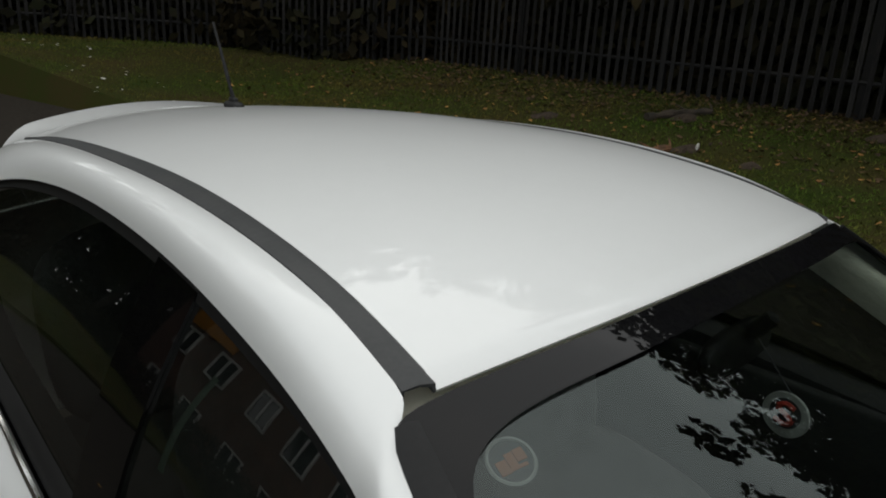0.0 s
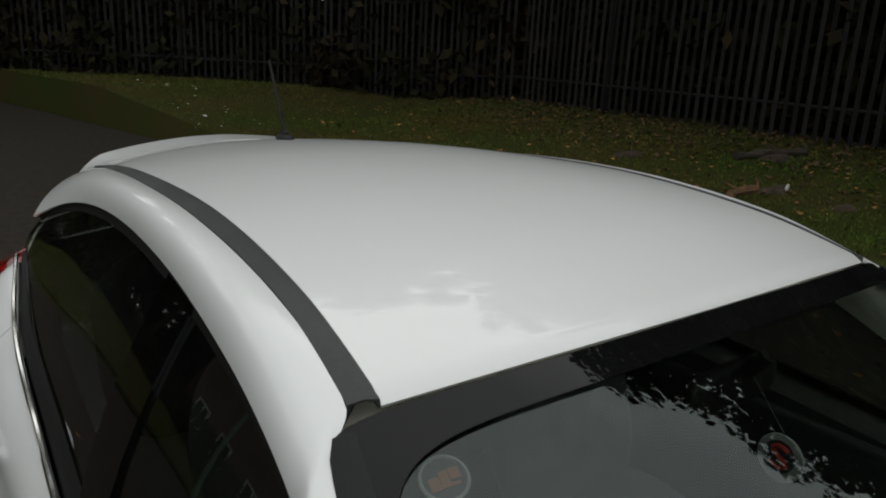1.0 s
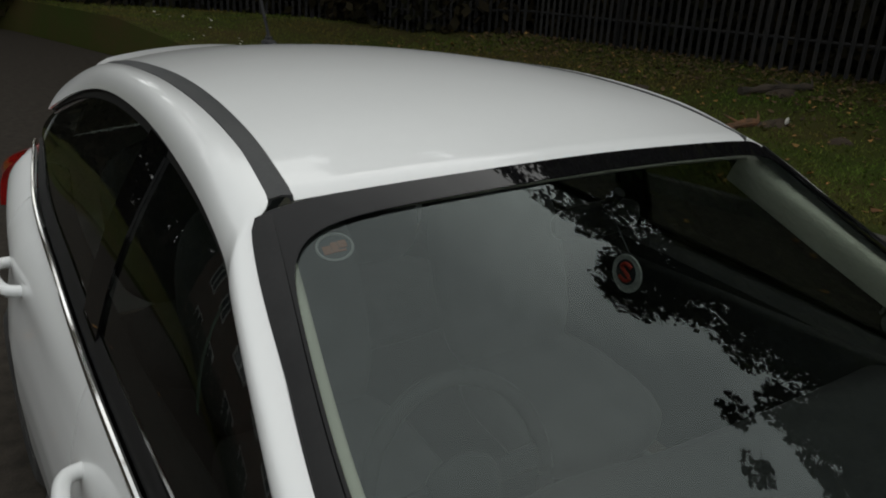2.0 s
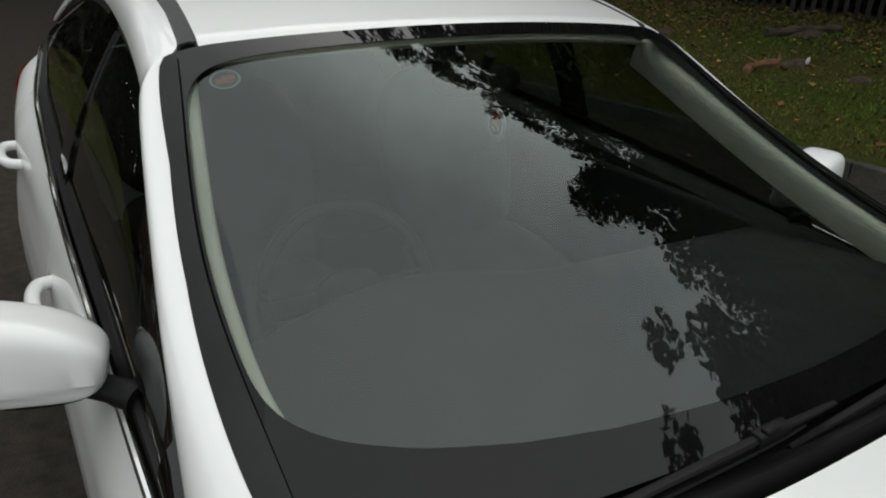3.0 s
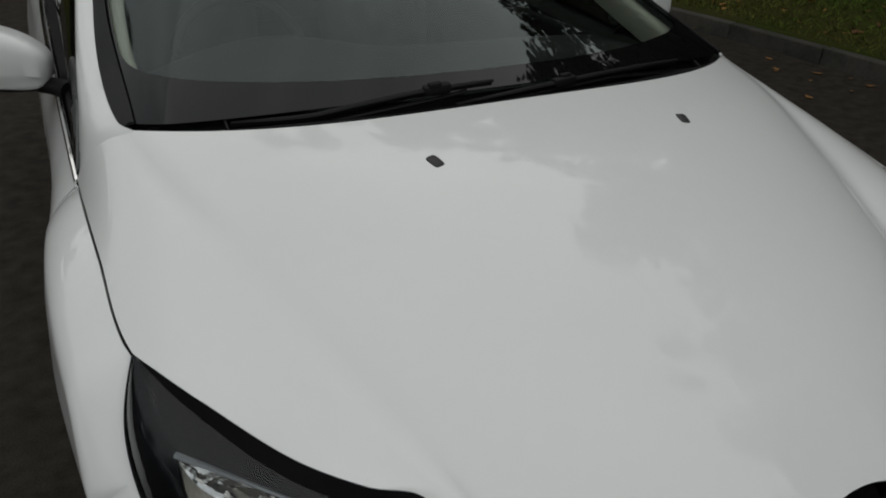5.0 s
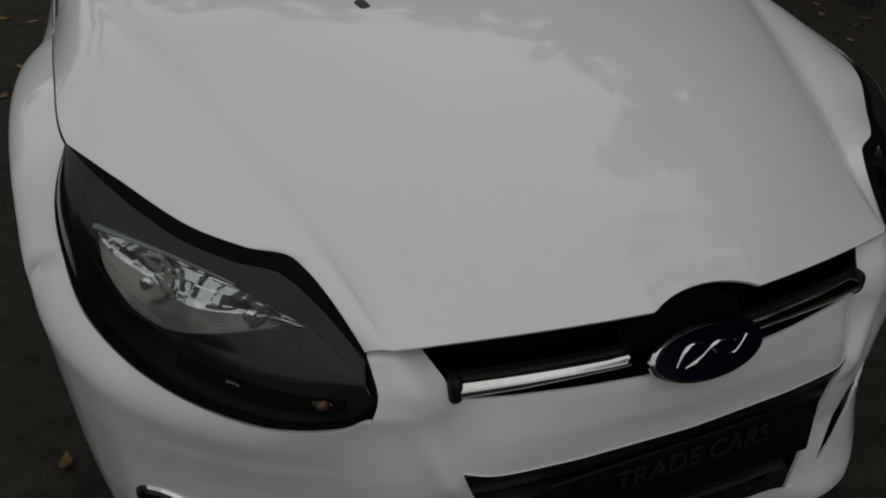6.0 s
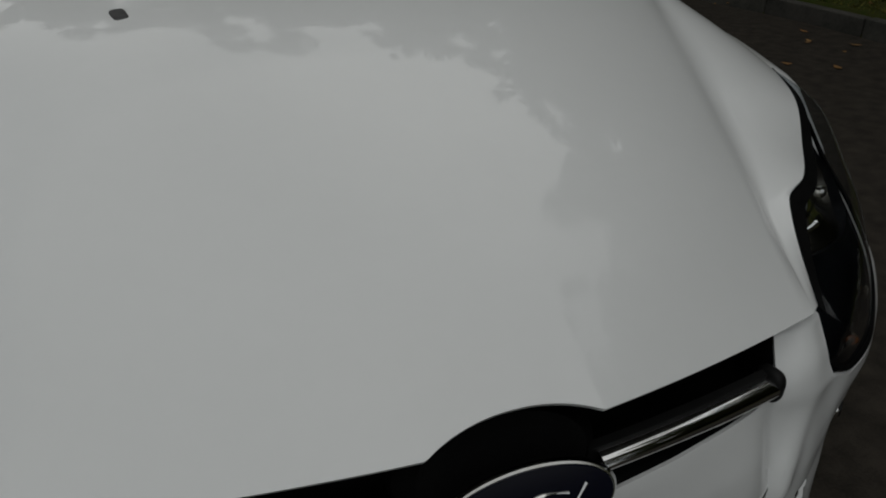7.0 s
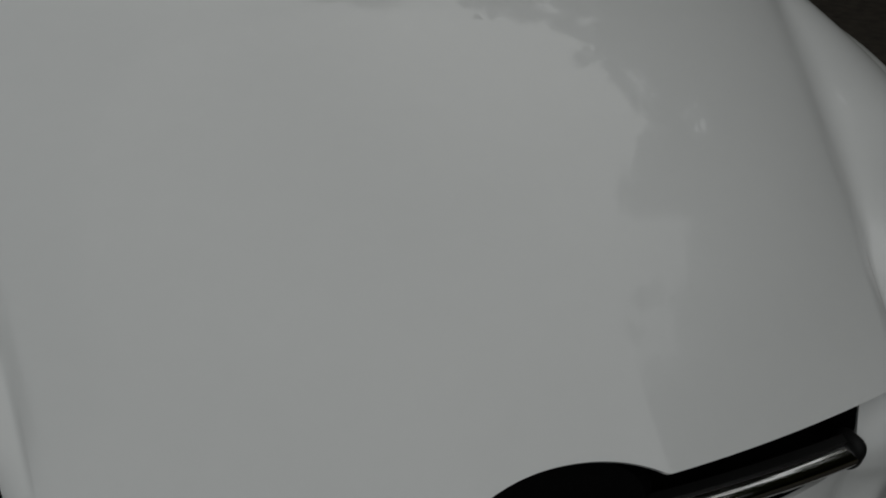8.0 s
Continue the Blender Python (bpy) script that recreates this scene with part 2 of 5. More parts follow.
def box(bm, x, y, z, dx, dy, dz, bevel=0.0, turn=None):
    """A block centred at x, y, z, its edges rounded by bevel."""
    m = Matrix.Translation((x, y, z)) @ (turn or Matrix()) @ Matrix.Diagonal((dx, dy, dz, 1))
    made = bmesh.ops.create_cube(bm, size=1, matrix=m)["verts"]
    if bevel:
        edges = list({e for v in made for e in v.link_edges})
        bmesh.ops.bevel(bm, geom=edges, offset=bevel, segments=3, profile=0.5, affect="EDGES")
    return bm


def pillow(bm, x, y, z, dx, dy, dz, power=2.6, turn=None, n=20):
    """A rounded block (a superellipsoid), for cushions and caps."""
    a, b = np.meshgrid(np.linspace(-np.pi, np.pi, 2 * n, endpoint=False), np.linspace(-np.pi / 2 + 0.02, np.pi / 2 - 0.02, n))

    def f(v):
        return np.sign(v) * np.abs(v) ** (2 / power)

    pts = np.stack([dx / 2 * f(np.cos(b)) * f(np.cos(a)), dy / 2 * f(np.cos(b)) * f(np.sin(a)), dz / 2 * f(np.sin(b))], -1)
    old = set(bm.verts)
    skin(pts, True, bm)
    fresh = [v for v in bm.verts if v not in old]
    for ring in (fresh[: 2 * n][::-1], fresh[-2 * n:]):
        bm.faces.new(ring)
    bmesh.ops.transform(bm, matrix=Matrix.Translation((x, y, z)) @ (turn or Matrix()), verts=fresh)
    return bm


def disc(bm, m, rx, ry, depth, n=40, edge=0.0):
    """A flat oval plate of some depth in the pose m (its face along +z)."""
    old = set(bm.verts)
    rings = [(1, 0), (1, depth - edge), (1 - edge / max(rx, ry), depth)] if edge else [(1, 0), (1, depth)]
    rows = [[bm.verts.new((rx * k * math.cos(2 * math.pi * i / n), ry * k * math.sin(2 * math.pi * i / n), h)) for i in range(n)] for k, h in rings]
    for r0, r1 in zip(rows, rows[1:]):
        for k in range(n):
            bm.faces.new((r0[k], r0[(k + 1) % n], r1[(k + 1) % n], r1[k]))
    bm.faces.new(rows[0][::-1])
    bm.faces.new(rows[-1])
    bmesh.ops.transform(bm, matrix=m, verts=[v for v in bm.verts if v not in old])
    return bm


def mesh_object(name, bm, mat, smooth=True, sharp=38):
    me = bpy.data.meshes.new(name)
    bm.normal_update()
    for f in bm.faces:
        f.smooth = smooth
    if smooth:
        for e in bm.edges:
            if len(e.link_faces) == 2 and e.calc_face_angle(0) > radians(sharp):
                e.smooth = False
    bm.to_mesh(me)
    bm.free()
    me.materials.append(mat)
    return new(name, me)


def part(name, bm, mat, parent, label="", smooth=True, sharp=38):
    ob = mesh_object(name, bm, mat, smooth, sharp)
    ob.parent = parent
    base = parent
    shift = Vector((0, 0, 0))
    while base:
        shift += base.location
        base = base.parent
    ob.location = -shift
    return tagged(ob, label) if label else ob


def glazing(name, bm, mat, parent, label, outward):
    """A pane: the outer face mirrors, the inner one is clear; outward gives the outer side at a point."""
    bm.normal_update()
    for f in bm.faces:
        f.material_index = 0 if f.normal.dot(outward(f.calc_center_median())) > 0 else 1
    ob = part(name, bm, mat, parent, label)
    ob.data.materials.append(PANE_BACK)
    ob.visible_shadow = False
    return ob


def empty(name, x, y, z):
    ob = new(name)
    ob.location = (x, y, z)
    return ob

# ---- the car: x to its left side, y from nose to tail, z up ----
car = tagged(empty("car", 0, 2.2, 0), "white five-door hatchback with black roof mouldings, parked on the road", "car")

# hood
HOOD_MID = [(0, 0.045, 0.731), (0, 0.20, 0.812), (0, 0.45, 0.905), (0, 0.72, 0.988), (0, 0.926, 1.030)]
HOOD_FOLD = [(0.455, 0.131, 0.7045), (0.505, 0.33, 0.795), (0.560, 0.52, 0.865), (0.625, 0.72, 0.925), (0.690, 0.90, 0.968), (0.742, 1.106, 1.004)]
HOOD_SIDE = [(0.488, 0.153, 0.694), (0.546, 0.288, 0.776), (0.608, 0.327, 0.787), (0.679, 0.403, 0.797), (0.758, 0.508, 0.832), (0.830, 0.645, 0.846),
             (0.842, 0.860, 0.889), (0.849, 1.162, 0.899)]
LAMP_TOP = HOOD_SIDE[:6]


def hood(u, v):
    """u from -1 to 1 across, v from the nose to the windscreen."""
    u, v = np.broadcast_arrays(np.asarray(u, float), np.asarray(v, float))
    mid, fold, side = (curve(c, v) for c in (HOOD_MID, HOOD_FOLD, HOOD_SIDE))
    w = np.abs(u)
    k = 0.72
    t = np.clip(w / k, 0, 1)[..., None]
    back = np.clip(v / 0.30, 0, 1)[..., None]
    rear = np.clip((v - 0.6) / 0.4, 0, 1)[..., None]
    inner = mid + (fold - mid) * np.concatenate([t, t ** (1.62 + 1.38 * back + 0.35 * rear), t ** (1.73 + 0.57 * back)], -1)
    s = np.clip((w - k) / (1 - k), 0, 1)[..., None]
    outer = fold + (side - fold) * np.concatenate([s, s, s**2.3], -1)
    outer[..., 2] -= (0.034 - 0.023 * v) * np.clip(v / 0.40, 0, 1) * (1 - (1 - np.clip(s[..., 0] / 0.26, 0, 1)) ** 1.6) * (1 - s[..., 0])
    p = np.where((w <= k)[..., None], inner, outer)
    lift = 0.0276 * np.clip(1 - (np.abs(p[..., 0]) / 0.094) ** 2, 0, 1) ** 0.92 * (1 - v) ** 5
    p[..., 1] += lift
    p[..., 2] += lift * 0.39
    p[..., 0] *= np.sign(u)
    return p


cols = np.r_[np.linspace(0, 0.16, 22), np.linspace(0.16, 0.72, 18)[1:], np.linspace(0.72, 1, 17)[1:]]
cols = np.r_[-cols[:0:-1], cols]
rows_v = np.r_[np.linspace(0, 0.55, 66), np.linspace(0.55, 1, 26)[1:]]
hood_part = part("hood", slab(skin(hood(*np.meshgrid(cols, rows_v))), 0.006), PAINT, car, sharp=60)
for sx in (-1, 1):
    bm = bmesh.new()
    turn = Matrix.Rotation(radians(16), 4, "X") @ Matrix.Rotation(radians(-14 * sx), 4, "Z")
    pillow(bm, 0.289 * sx, 0.776, 0.990, 0.024, 0.036, 0.018, 4.0, turn, 12)
    box(bm, 0.289 * sx, 0.788, 0.996, 0.014, 0.012, 0.008, 0.003, turn)
    part("washer_nozzle", bm, TRIM, hood_part, "black plastic washer nozzle")

# windscreen
GLASS_EDGE = [(0.741, 1.104, 1.005), (0.762, 1.150, 1.010), (0.766, 1.310, 1.046), (0.749, 1.509, 1.109), (0.707, 1.749, 1.223), (0.661, 1.981, 1.358), (0.614, 2.033, 1.396)]
SCREEN_LOW = [(-0.757, 1.150, 1.000), (-0.66, 1.075, 1.012), (-0.36, 1.020, 1.025), (0, 1.000, 1.030), (0.36, 1.020, 1.025), (0.66, 1.075, 1.012), (0.757, 1.150, 1.000)]
SCREEN_MID = [(-0.738, 1.590, 1.138), (-0.62, 1.540, 1.182), (-0.32, 1.480, 1.234), (0, 1.458, 1.250), (0.32, 1.480, 1.234), (0.62, 1.540, 1.182), (0.738, 1.590, 1.138)]
SCREEN_TOP = [(-0.646, 2.016, 1.372), (-0.56, 2.000, 1.392), (-0.30, 1.966, 1.413), (0, 1.956, 1.421), (0.30, 1.966, 1.413), (0.56, 2.000, 1.392), (0.646, 2.016, 1.372)]


def screen(u, v, inset=0.0):
    """u from -1 to 1 across, v from the cowl to the roof; inset: metres inwards."""
    a = (np.asarray(u, float) + 1) / 2
    p = sheet([SCREEN_LOW, SCREEN_MID, SCREEN_TOP], a, v)
    p[..., 2] -= inset * 0.88
    p[..., 1] += inset * 0.47
    return p


glass = glazing("windscreen", slab(skin(screen(*grid(61, 40, -1, 1))), 0.010), SCREEN_GLASS, car, "tinted laminated windscreen", lambda p: Vector((0, -0.47, 0.88)))


def rounded(theta, hu, v0, v1, r):
    """A rounded oblong in the screen's own measures."""
    c, s = np.cos(theta), np.sin(theta)
    k = (np.abs(c) ** r + np.abs(s) ** r) ** (-1 / r)
    return c * k * hu, (v0 + v1) / 2 + s * k * (v1 - v0) / 2


th = np.linspace(0, 2 * np.pi, 481)
ui, vi = rounded(th, 0.950, 0.125, 0.950, 11.0)
# the border is deeper towards the lower corners than in the middle
v_low = np.interp(np.abs(ui), [0, 0.25, 0.45, 0.60, 0.75, 0.90, 0.95], [0.056, 0.060, 0.071, 0.088, 0.114, 0.148, 0.160])
vi = v_low + (vi - 0.125) * (0.95 - v_low) / (0.95 - 0.125)
uo, vo = rounded(th, 1.0, 0.0, 1.0, 60.0)
band = [screen(ui + (uo - ui) * k, np.clip(vi + (vo - vi) * k, 0, 1), -0.0065) for k in np.linspace(0, 1, 6)]
part("screen_border", slab(skin(band), 0.002), FRIT, glass, "black ceramic border of the windscreen")
for sx in (-1, 1):
    v = np.linspace(0, 0.985, 40)
    near, far = screen(np.full_like(v, sx * 0.962), v, -0.013), curve(GLASS_EDGE, 0.02 + 0.95 * v) * (sx, 1, 1) + (0, 0, 0.002)
    edge = np.stack([near - (0, 0, 0.004), near, near * 0.5 + far * 0.5 + (0, 0, 0.003), far, far - (0, 0, 0.010)])
    part("screen_moulding", slab(skin(edge), 0.006), RUBBER, car, "black moulding along the windscreen's edge")

# roof
ROOF_EDGE = [(0.580, 2.014, 1.400), (0.559, 2.25, 1.454), (0.537, 2.60, 1.483), (0.518, 3.00, 1.471), (0.496, 3.40, 1.432), (0.482, 3.723, 1.376)]
ROOF_MID = [(0, 1.966, 1.428), (0, 2.25, 1.485), (0, 2.60, 1.516), (0, 3.00, 1.513), (0, 3.45, 1.473), (0, 3.80, 1.426)]


def roof(u, v):
    u, v = np.broadcast_arrays(np.asarray(u, float), np.asarray(v, float))
    w = np.abs(u)[..., None]
    mid, edge = curve(ROOF_MID, v), curve(ROOF_EDGE, v)
    p = mid + (edge - mid) * np.concatenate([w, w**2, w**2.2], -1)
    p[..., 0] *= np.sign(u)
    p[..., 2] -= 0.008 * np.clip(1 - v / 0.012, 0, 1)
    return p


rv = np.r_[0, 0.004, 0.008, 0.014, np.linspace(0.02, 1, 40)]
part("roof", slab(skin(roof(*np.meshgrid(np.linspace(-1, 1, 49), rv))), 0.006), PAINT, car)

STRIP_OUT = [(0.614, 2.033, 1.392), (0.594, 2.25, 1.448), (0.577, 2.60, 1.476), (0.555, 3.00, 1.464), (0.524, 3.40, 1.425), (0.489, 3.734, 1.371)]
RAIL_LOW = [(0.689, 2.023, 1.319), (0.665, 2.251, 1.377), (0.643, 2.60, 1.418), (0.628, 3.00, 1.410), (0.628, 3.40, 1.345), (0.660, 3.725, 1.243)]
PILLAR_OUT = [(0.850, 1.166, 0.898), (0.838, 1.218, 0.910), (0.821, 1.318, 0.953), (0.790, 1.520, 1.051), (0.750, 1.742, 1.173), (0.710, 1.933, 1.270), (0.689, 2.023, 1.319)]
WINDOW_TOP = PILLAR_OUT[1:-1] + RAIL_LOW
BELT = [(0.849, 1.186, 0.888), (0.849, 1.496, 0.928), (0.846, 1.898, 0.966), (0.837, 2.349, 1.001), (0.816, 2.80, 1.038), (0.787, 3.252, 1.086), (0.723, 3.621, 1.166)]

for sx in (-1, 1):
    s = np.linspace(0, 1, 60)
    inner, outer = curve(ROOF_EDGE, s), curve(STRIP_OUT, s)
    mid = (inner + outer) / 2 + (0, 0, 0.004)
    pts = np.stack([inner - (0, 0, 0.010), inner + (0.002, 0, 0.001), mid, outer + (-0.002, 0, 0.001), outer - (0, 0, 0.010)])
    part("roof_moulding", mirrored(slab(skin(pts), 0.004), sx), STRIP, car, "black roof gutter moulding")
    inner_line, outer_line = GLASS_EDGE[:-1] + STRIP_OUT, PILLAR_OUT[:-1] + RAIL_LOW
    crest = [tuple((np.array(a) + np.array(b)) / 2 + (np.array((0.016, -0.003, 0.014 + 0.007 * (i > 6))) if i else np.array((0.0, -0.006, 0.008)))) for i, (a, b) in enumerate(zip(inner_line, outer_line))]
    k = np.linspace(0, 1, len(inner_line))
    f = np.linspace(0, 1, 90)
    lanes = []
    for line in (inner_line, crest, outer_line):
        d = np.r_[0, np.cumsum(np.linalg.norm(np.diff(np.array(line), axis=0), axis=1))]
        lanes.append(curve(line, np.interp(f, k, d / d[-1])))
    w = np.linspace(0, 1, 13)[:, None, None]
    bm = skin(lanes[0] * (1 - w) * (1 - 2 * w) + lanes[1] * 4 * w * (1 - w) + lanes[2] * w * (2 * w - 1))
    part("pillar_and_rail", mirrored(slab(bm, 0.006), sx), PAINT, car, sharp=70)

    # side glazing: frame, panes, chrome belt
    n = 90
    f = np.linspace(0, 1, n)

    def wall(a, b, w=0.0):
        """Between the belt (0) and the window's upper edge (1), bowed a little outwards."""
        a, b = np.broadcast_arrays(np.asarray(a, float), np.asarray(b, float))
        lo, hi = curve(BELT, a), curve(WINDOW_TOP, a)
        p = lo * (1 - b[..., None]) + hi * b[..., None]
        p[..., 0] += 0.022 * np.sin(b * np.pi) - 0.020 - w
        return p

    bm = skin(np.stack([wall(f, np.full(n, b), w) for b, w in ((1.0, -0.008), (0.97, -0.004), (0.93, 0.0), (0.92, 0.010))]))
    skin(np.stack([wall(f, np.full(n, b), w) for b, w in ((0.0, -0.008), (0.06, -0.004), (0.10, 0.008))]), bm=bm)
    frame_part = part("window_frame", mirrored(slab(bm, 0.004), sx), WIPER, car, "black rubber window surround")
    for a0, a1 in ((0.03, 0.505), (0.545, 0.985)):
        glazing("side_window", mirrored(slab(skin(wall(*grid(24, 12, a0, a1, 0.06, 0.93), 0.004)), 0.004), sx), DARK_GLASS, car, "dark side window", lambda p: Vector((p.x, 0, 0)))
    part("door_pillar", mirrored(slab(skin(wall(*grid(5, 8, 0.500, 0.552, 0.02, 0.96), -0.004)), 0.006), sx), PILLAR_BLACK, car, "black pillar between the doors")
    part("quarter_corner", mirrored(slab(skin(wall(*grid(8, 8, 0.0, 0.085, 0.02, 0.97), -0.003)), 0.006), sx), PILLAR_BLACK, car, "black corner panel behind the mirror")
    belt = curve(BELT, np.linspace(0, 1, 70))
    cs = [(-0.005, 0.004), (-0.001, 0.006), (0.004, 0.004), (0.007, -0.002), (0.007, -0.008), (0.003, -0.013)]
    pts = np.stack([belt + (dx, 0, dz) for dx, dz in cs])
    part("chrome_belt", mirrored(slab(skin(pts), 0.004), sx), CHROME, car, "chrome strip along the window sill")

# body sides: fender, doors, quarter
WHEELS = (0.905, 3.553)
steps_ = np.linalg.norm(np.diff(np.array(HOOD_SIDE), axis=0), axis=1)
EDGE_FROM = steps_[:5].sum() / steps_.sum()


def side(y, v):
    """v from the belt (0) down to the sill or wheel arch (1)."""
    y, v = np.broadcast_arrays(np.asarray(y, float), np.asarray(v, float))
    lamp = [(0.511, 0.860, 0.711), (0.580, 0.860, 0.778), (0.615, 0.848, 0.815), (0.645, 0.830, 0.846)] + [(p[1], p[0], p[2]) for p in curve(HOOD_SIDE, np.linspace(EDGE_FROM + 0.02, 0.985, 14))]
    knots = np.array(lamp + [(b[1], b[0], b[2]) for b in BELT] + [(3.70, 0.712, 1.10), (3.90, 0.68, 1.05), (4.25, 0.62, 0.98)])
    bx, bz = np.interp(y, knots[:, 0], knots[:, 1]), np.interp(y, knots[:, 0], knots[:, 2]) - 0.012
    ahead = np.clip((1.20 - y) / 0.10, 0, 1) * np.clip((y - 0.635) / 0.03, 0, 1)
    bx, bz = bx + 0.004 * ahead, bz + 0.008 * ahead
    arch = np.full_like(y, 0.19)
    for w in WHEELS:
        arch = np.maximum(arch, 0.32 + np.sqrt(np.clip(0.355**2 - (y - w) ** 2, 0, None)) * (np.abs(y - w) < 0.355))
    arch = np.where(y < 0.553, np.maximum(arch, bz - 0.045), arch)
    arch = np.minimum(arch, bz - 0.03)
    z = bz + (arch - bz) * v
    taper = 1 - 0.20 * np.clip((y - 3.1) / 1.0, 0, 1) ** 1.4
    flare = sum(k * np.exp(-(((y - w) / 0.40) ** 2)) for w, k in zip(WHEELS, (0.044, 0.012)))
    prof = np.interp(z, [0.15, 0.22, 0.40, 0.58, 0.70, 0.80, 0.90], [0.845, 0.868, 0.893, 0.905, 0.905, 0.893, 0.872])
    full = prof * taper + flare
    k = np.clip((bz - z) / np.interp(y, [0.50, 0.64, 1.05, 1.40], [0.07, 0.055, 0.060, 0.13]), 0, 1)
    x = bx + (full - bx) * (1 - (1 - k) ** 2.2)
    return np.stack([x, y, z], -1)


def panel(y0, y1):
    ys = np.linspace(y0, y1, max(12, int((y1 - y0) / 0.022)))
    return slab(skin(side(*np.meshgrid(ys, np.linspace(0, 1, 30)))), 0.006)


for sx in (-1, 1):
    part("fender", mirrored(panel(0.511, 1.196), sx), PAINT, car)
    for y0, y1, hy in ((1.201, 2.345, 2.16), (2.350, 3.300, 3.10)):
        door = part("door", mirrored(panel(y0, y1), sx), PAINT, car)
        hx = side(hy, 0.18)[0]
        hz = side(hy, 0.18)[2]
        grip = [(hx - 0.006, hy - 0.112, hz), (hx + 0.030, hy - 0.095, hz + 0.003), (hx + 0.046, hy, hz + 0.006), (hx + 0.030, hy + 0.095, hz + 0.003), (hx - 0.006, hy + 0.112, hz)]
        bm = tube([tuple(p) for p in curve(grip, np.linspace(0, 1, 18))], 0.0155, 12)
        part("door_handle", mirrored(bm, sx), PAINT, door, "body-coloured pull handle")
    part("rear_quarter", mirrored(panel(3.305, 4.20), sx), PAINT, car)
    bm = bmesh.new()
    box(bm, 0.85, 2.23, 0.185, 0.06, 1.85, 0.07, 0.02)
    part("sill", mirrored(bm, sx), TRIM, car, "black sill")
    # upper rear quarter between roof rail and tailgate
    c_top = [(0.640, 3.72, 1.225), (0.600, 3.86, 1.17), (0.60, 4.02, 1.06)]
    c_low = [(0.712, 3.64, 1.140), (0.68, 3.90, 1.055), (0.62, 4.20, 0.99)]
    c_roof = [(0.487, 3.735, 1.371), (0.47, 3.95, 1.28), (0.54, 4.12, 1.06)]
    part("rear_pillar", mirrored(slab(skin(sheet([c_roof, c_top, c_low], *grid(12, 14))), 0.006), sx), PAINT, car)
    bm = skin(sheet([[(0.755, 3.665, 1.105), (0.810, 3.80, 1.02), (0.825, 3.86, 0.90)], [(0.725, 3.80, 1.10), (0.785, 3.95, 1.03), (0.790, 4.05, 0.90)], [(0.62, 4.12, 1.06), (0.67, 4.18, 1.00), (0.69, 4.20, 0.86)]], *grid(12, 14)))
    part("tail_lamp", mirrored(slab(bm, 0.03), sx), RED_LENS, car, "red tail lamp")

# rear: spoiler, tailgate with its pane, bumper
sp_a = [(-0.487, 3.735, 1.372), (-0.27, 3.775, 1.408), (0, 3.802, 1.428), (0.27, 3.775, 1.408), (0.487, 3.735, 1.372)]
sp_b = [(-0.500, 3.900, 1.325), (-0.40, 3.965, 1.378), (0, 4.03, 1.415), (0.40, 3.965, 1.378), (0.500, 3.900, 1.325)]
sp_c = [(-0.495, 3.900, 1.305), (-0.40, 3.965, 1.352), (0, 4.03, 1.385), (0.40, 3.965, 1.352), (0.495, 3.900, 1.305)]
sp_d = [(-0.470, 3.800, 1.315), (-0.25, 3.87, 1.350), (0, 3.89, 1.370), (0.25, 3.87, 1.350), (0.470, 3.800, 1.315)]
part("roof_spoiler", slab(skin(np.concatenate([sheet([sp_a, sp_b], *grid(30, 8)), sheet([sp_b, sp_c], *grid(30, 3)), sheet([sp_c, sp_d], *grid(30, 4))])), 0.005), PAINT, car)
tg = [[(-0.50, 3.80, 1.33), (0, 3.90, 1.378), (0.50, 3.80, 1.33)], [(-0.60, 4.08, 1.07), (0, 4.22, 1.09), (0.60, 4.08, 1.07)], [(-0.66, 4.18, 1.00), (0, 4.30, 1.02), (0.66, 4.18, 1.00)],
      [(-0.72, 4.20, 0.70), (0, 4.32, 0.70), (0.72, 4.20, 0.70)]]
gate = part("tailgate", slab(skin(sheet(tg[1:], *grid(24, 16))), 0.006), PAINT, car)
glazing("rear_window", slab(skin(sheet(tg[:2], *grid(24, 10))), 0.005), DARK_GLASS, gate, "dark rear window", lambda p: Vector((0, 0.6, 0.8)))
rb = [[(-0.80, 4.05, z), (-0.72, 4.24, z), (0, 4.34 + o, z), (0.72, 4.24, z), (0.80, 4.05, z)] for z, o in ((0.72, 0.0), (0.55, 0.03), (0.35, 0.01), (0.22, -0.06))]
part("rear_bumper", slab(skin(sheet(rb, *grid(40, 14))), 0.006), PAINT, car)

# antenna
bm = bmesh.new()
pillow(bm, 0, 3.470, 1.474, 0.042, 0.090, 0.030, 2.2, None, 12)
box(bm, 0, 3.472, 1.490, 0.016, 0.034, 0.016, 0.005)
antenna = part("antenna_base", bm, RUBBER, car, "black antenna foot")
part("antenna_rod", tube([(0, 3.472, 1.492), (0, 3.50, 1.55), (0, 3.525, 1.60), (0, 3.575, 1.70)], [0.008, 0.006, 0.005, 0.0035], 8), RUBBER, antenna, "black rod antenna")

# cowl and wipers
cw_a = [(-0.735, 1.085, 0.992), (-0.64, 1.035, 1.004), (-0.36, 0.985, 1.010), (0, 0.966, 1.012), (0.36, 0.985, 1.010), (0.64, 1.035, 1.004), (0.735, 1.085, 0.992)]
cw_b = [(p[0] * 1.0, p[1] + 0.05, p[2] - 0.02) for p in cw_a]
cw_c = [(p[0], p[1] + 0.060, p[2] + 0.006) for p in cw_a]
part("cowl_panel", slab(skin(sheet([[(p[0], p[1] - 0.02, p[2] - 0.03) for p in cw_a], cw_a, cw_b, cw_c], *grid(60, 14))), 0.004), WIPER, car, "black plastic scuttle panel")


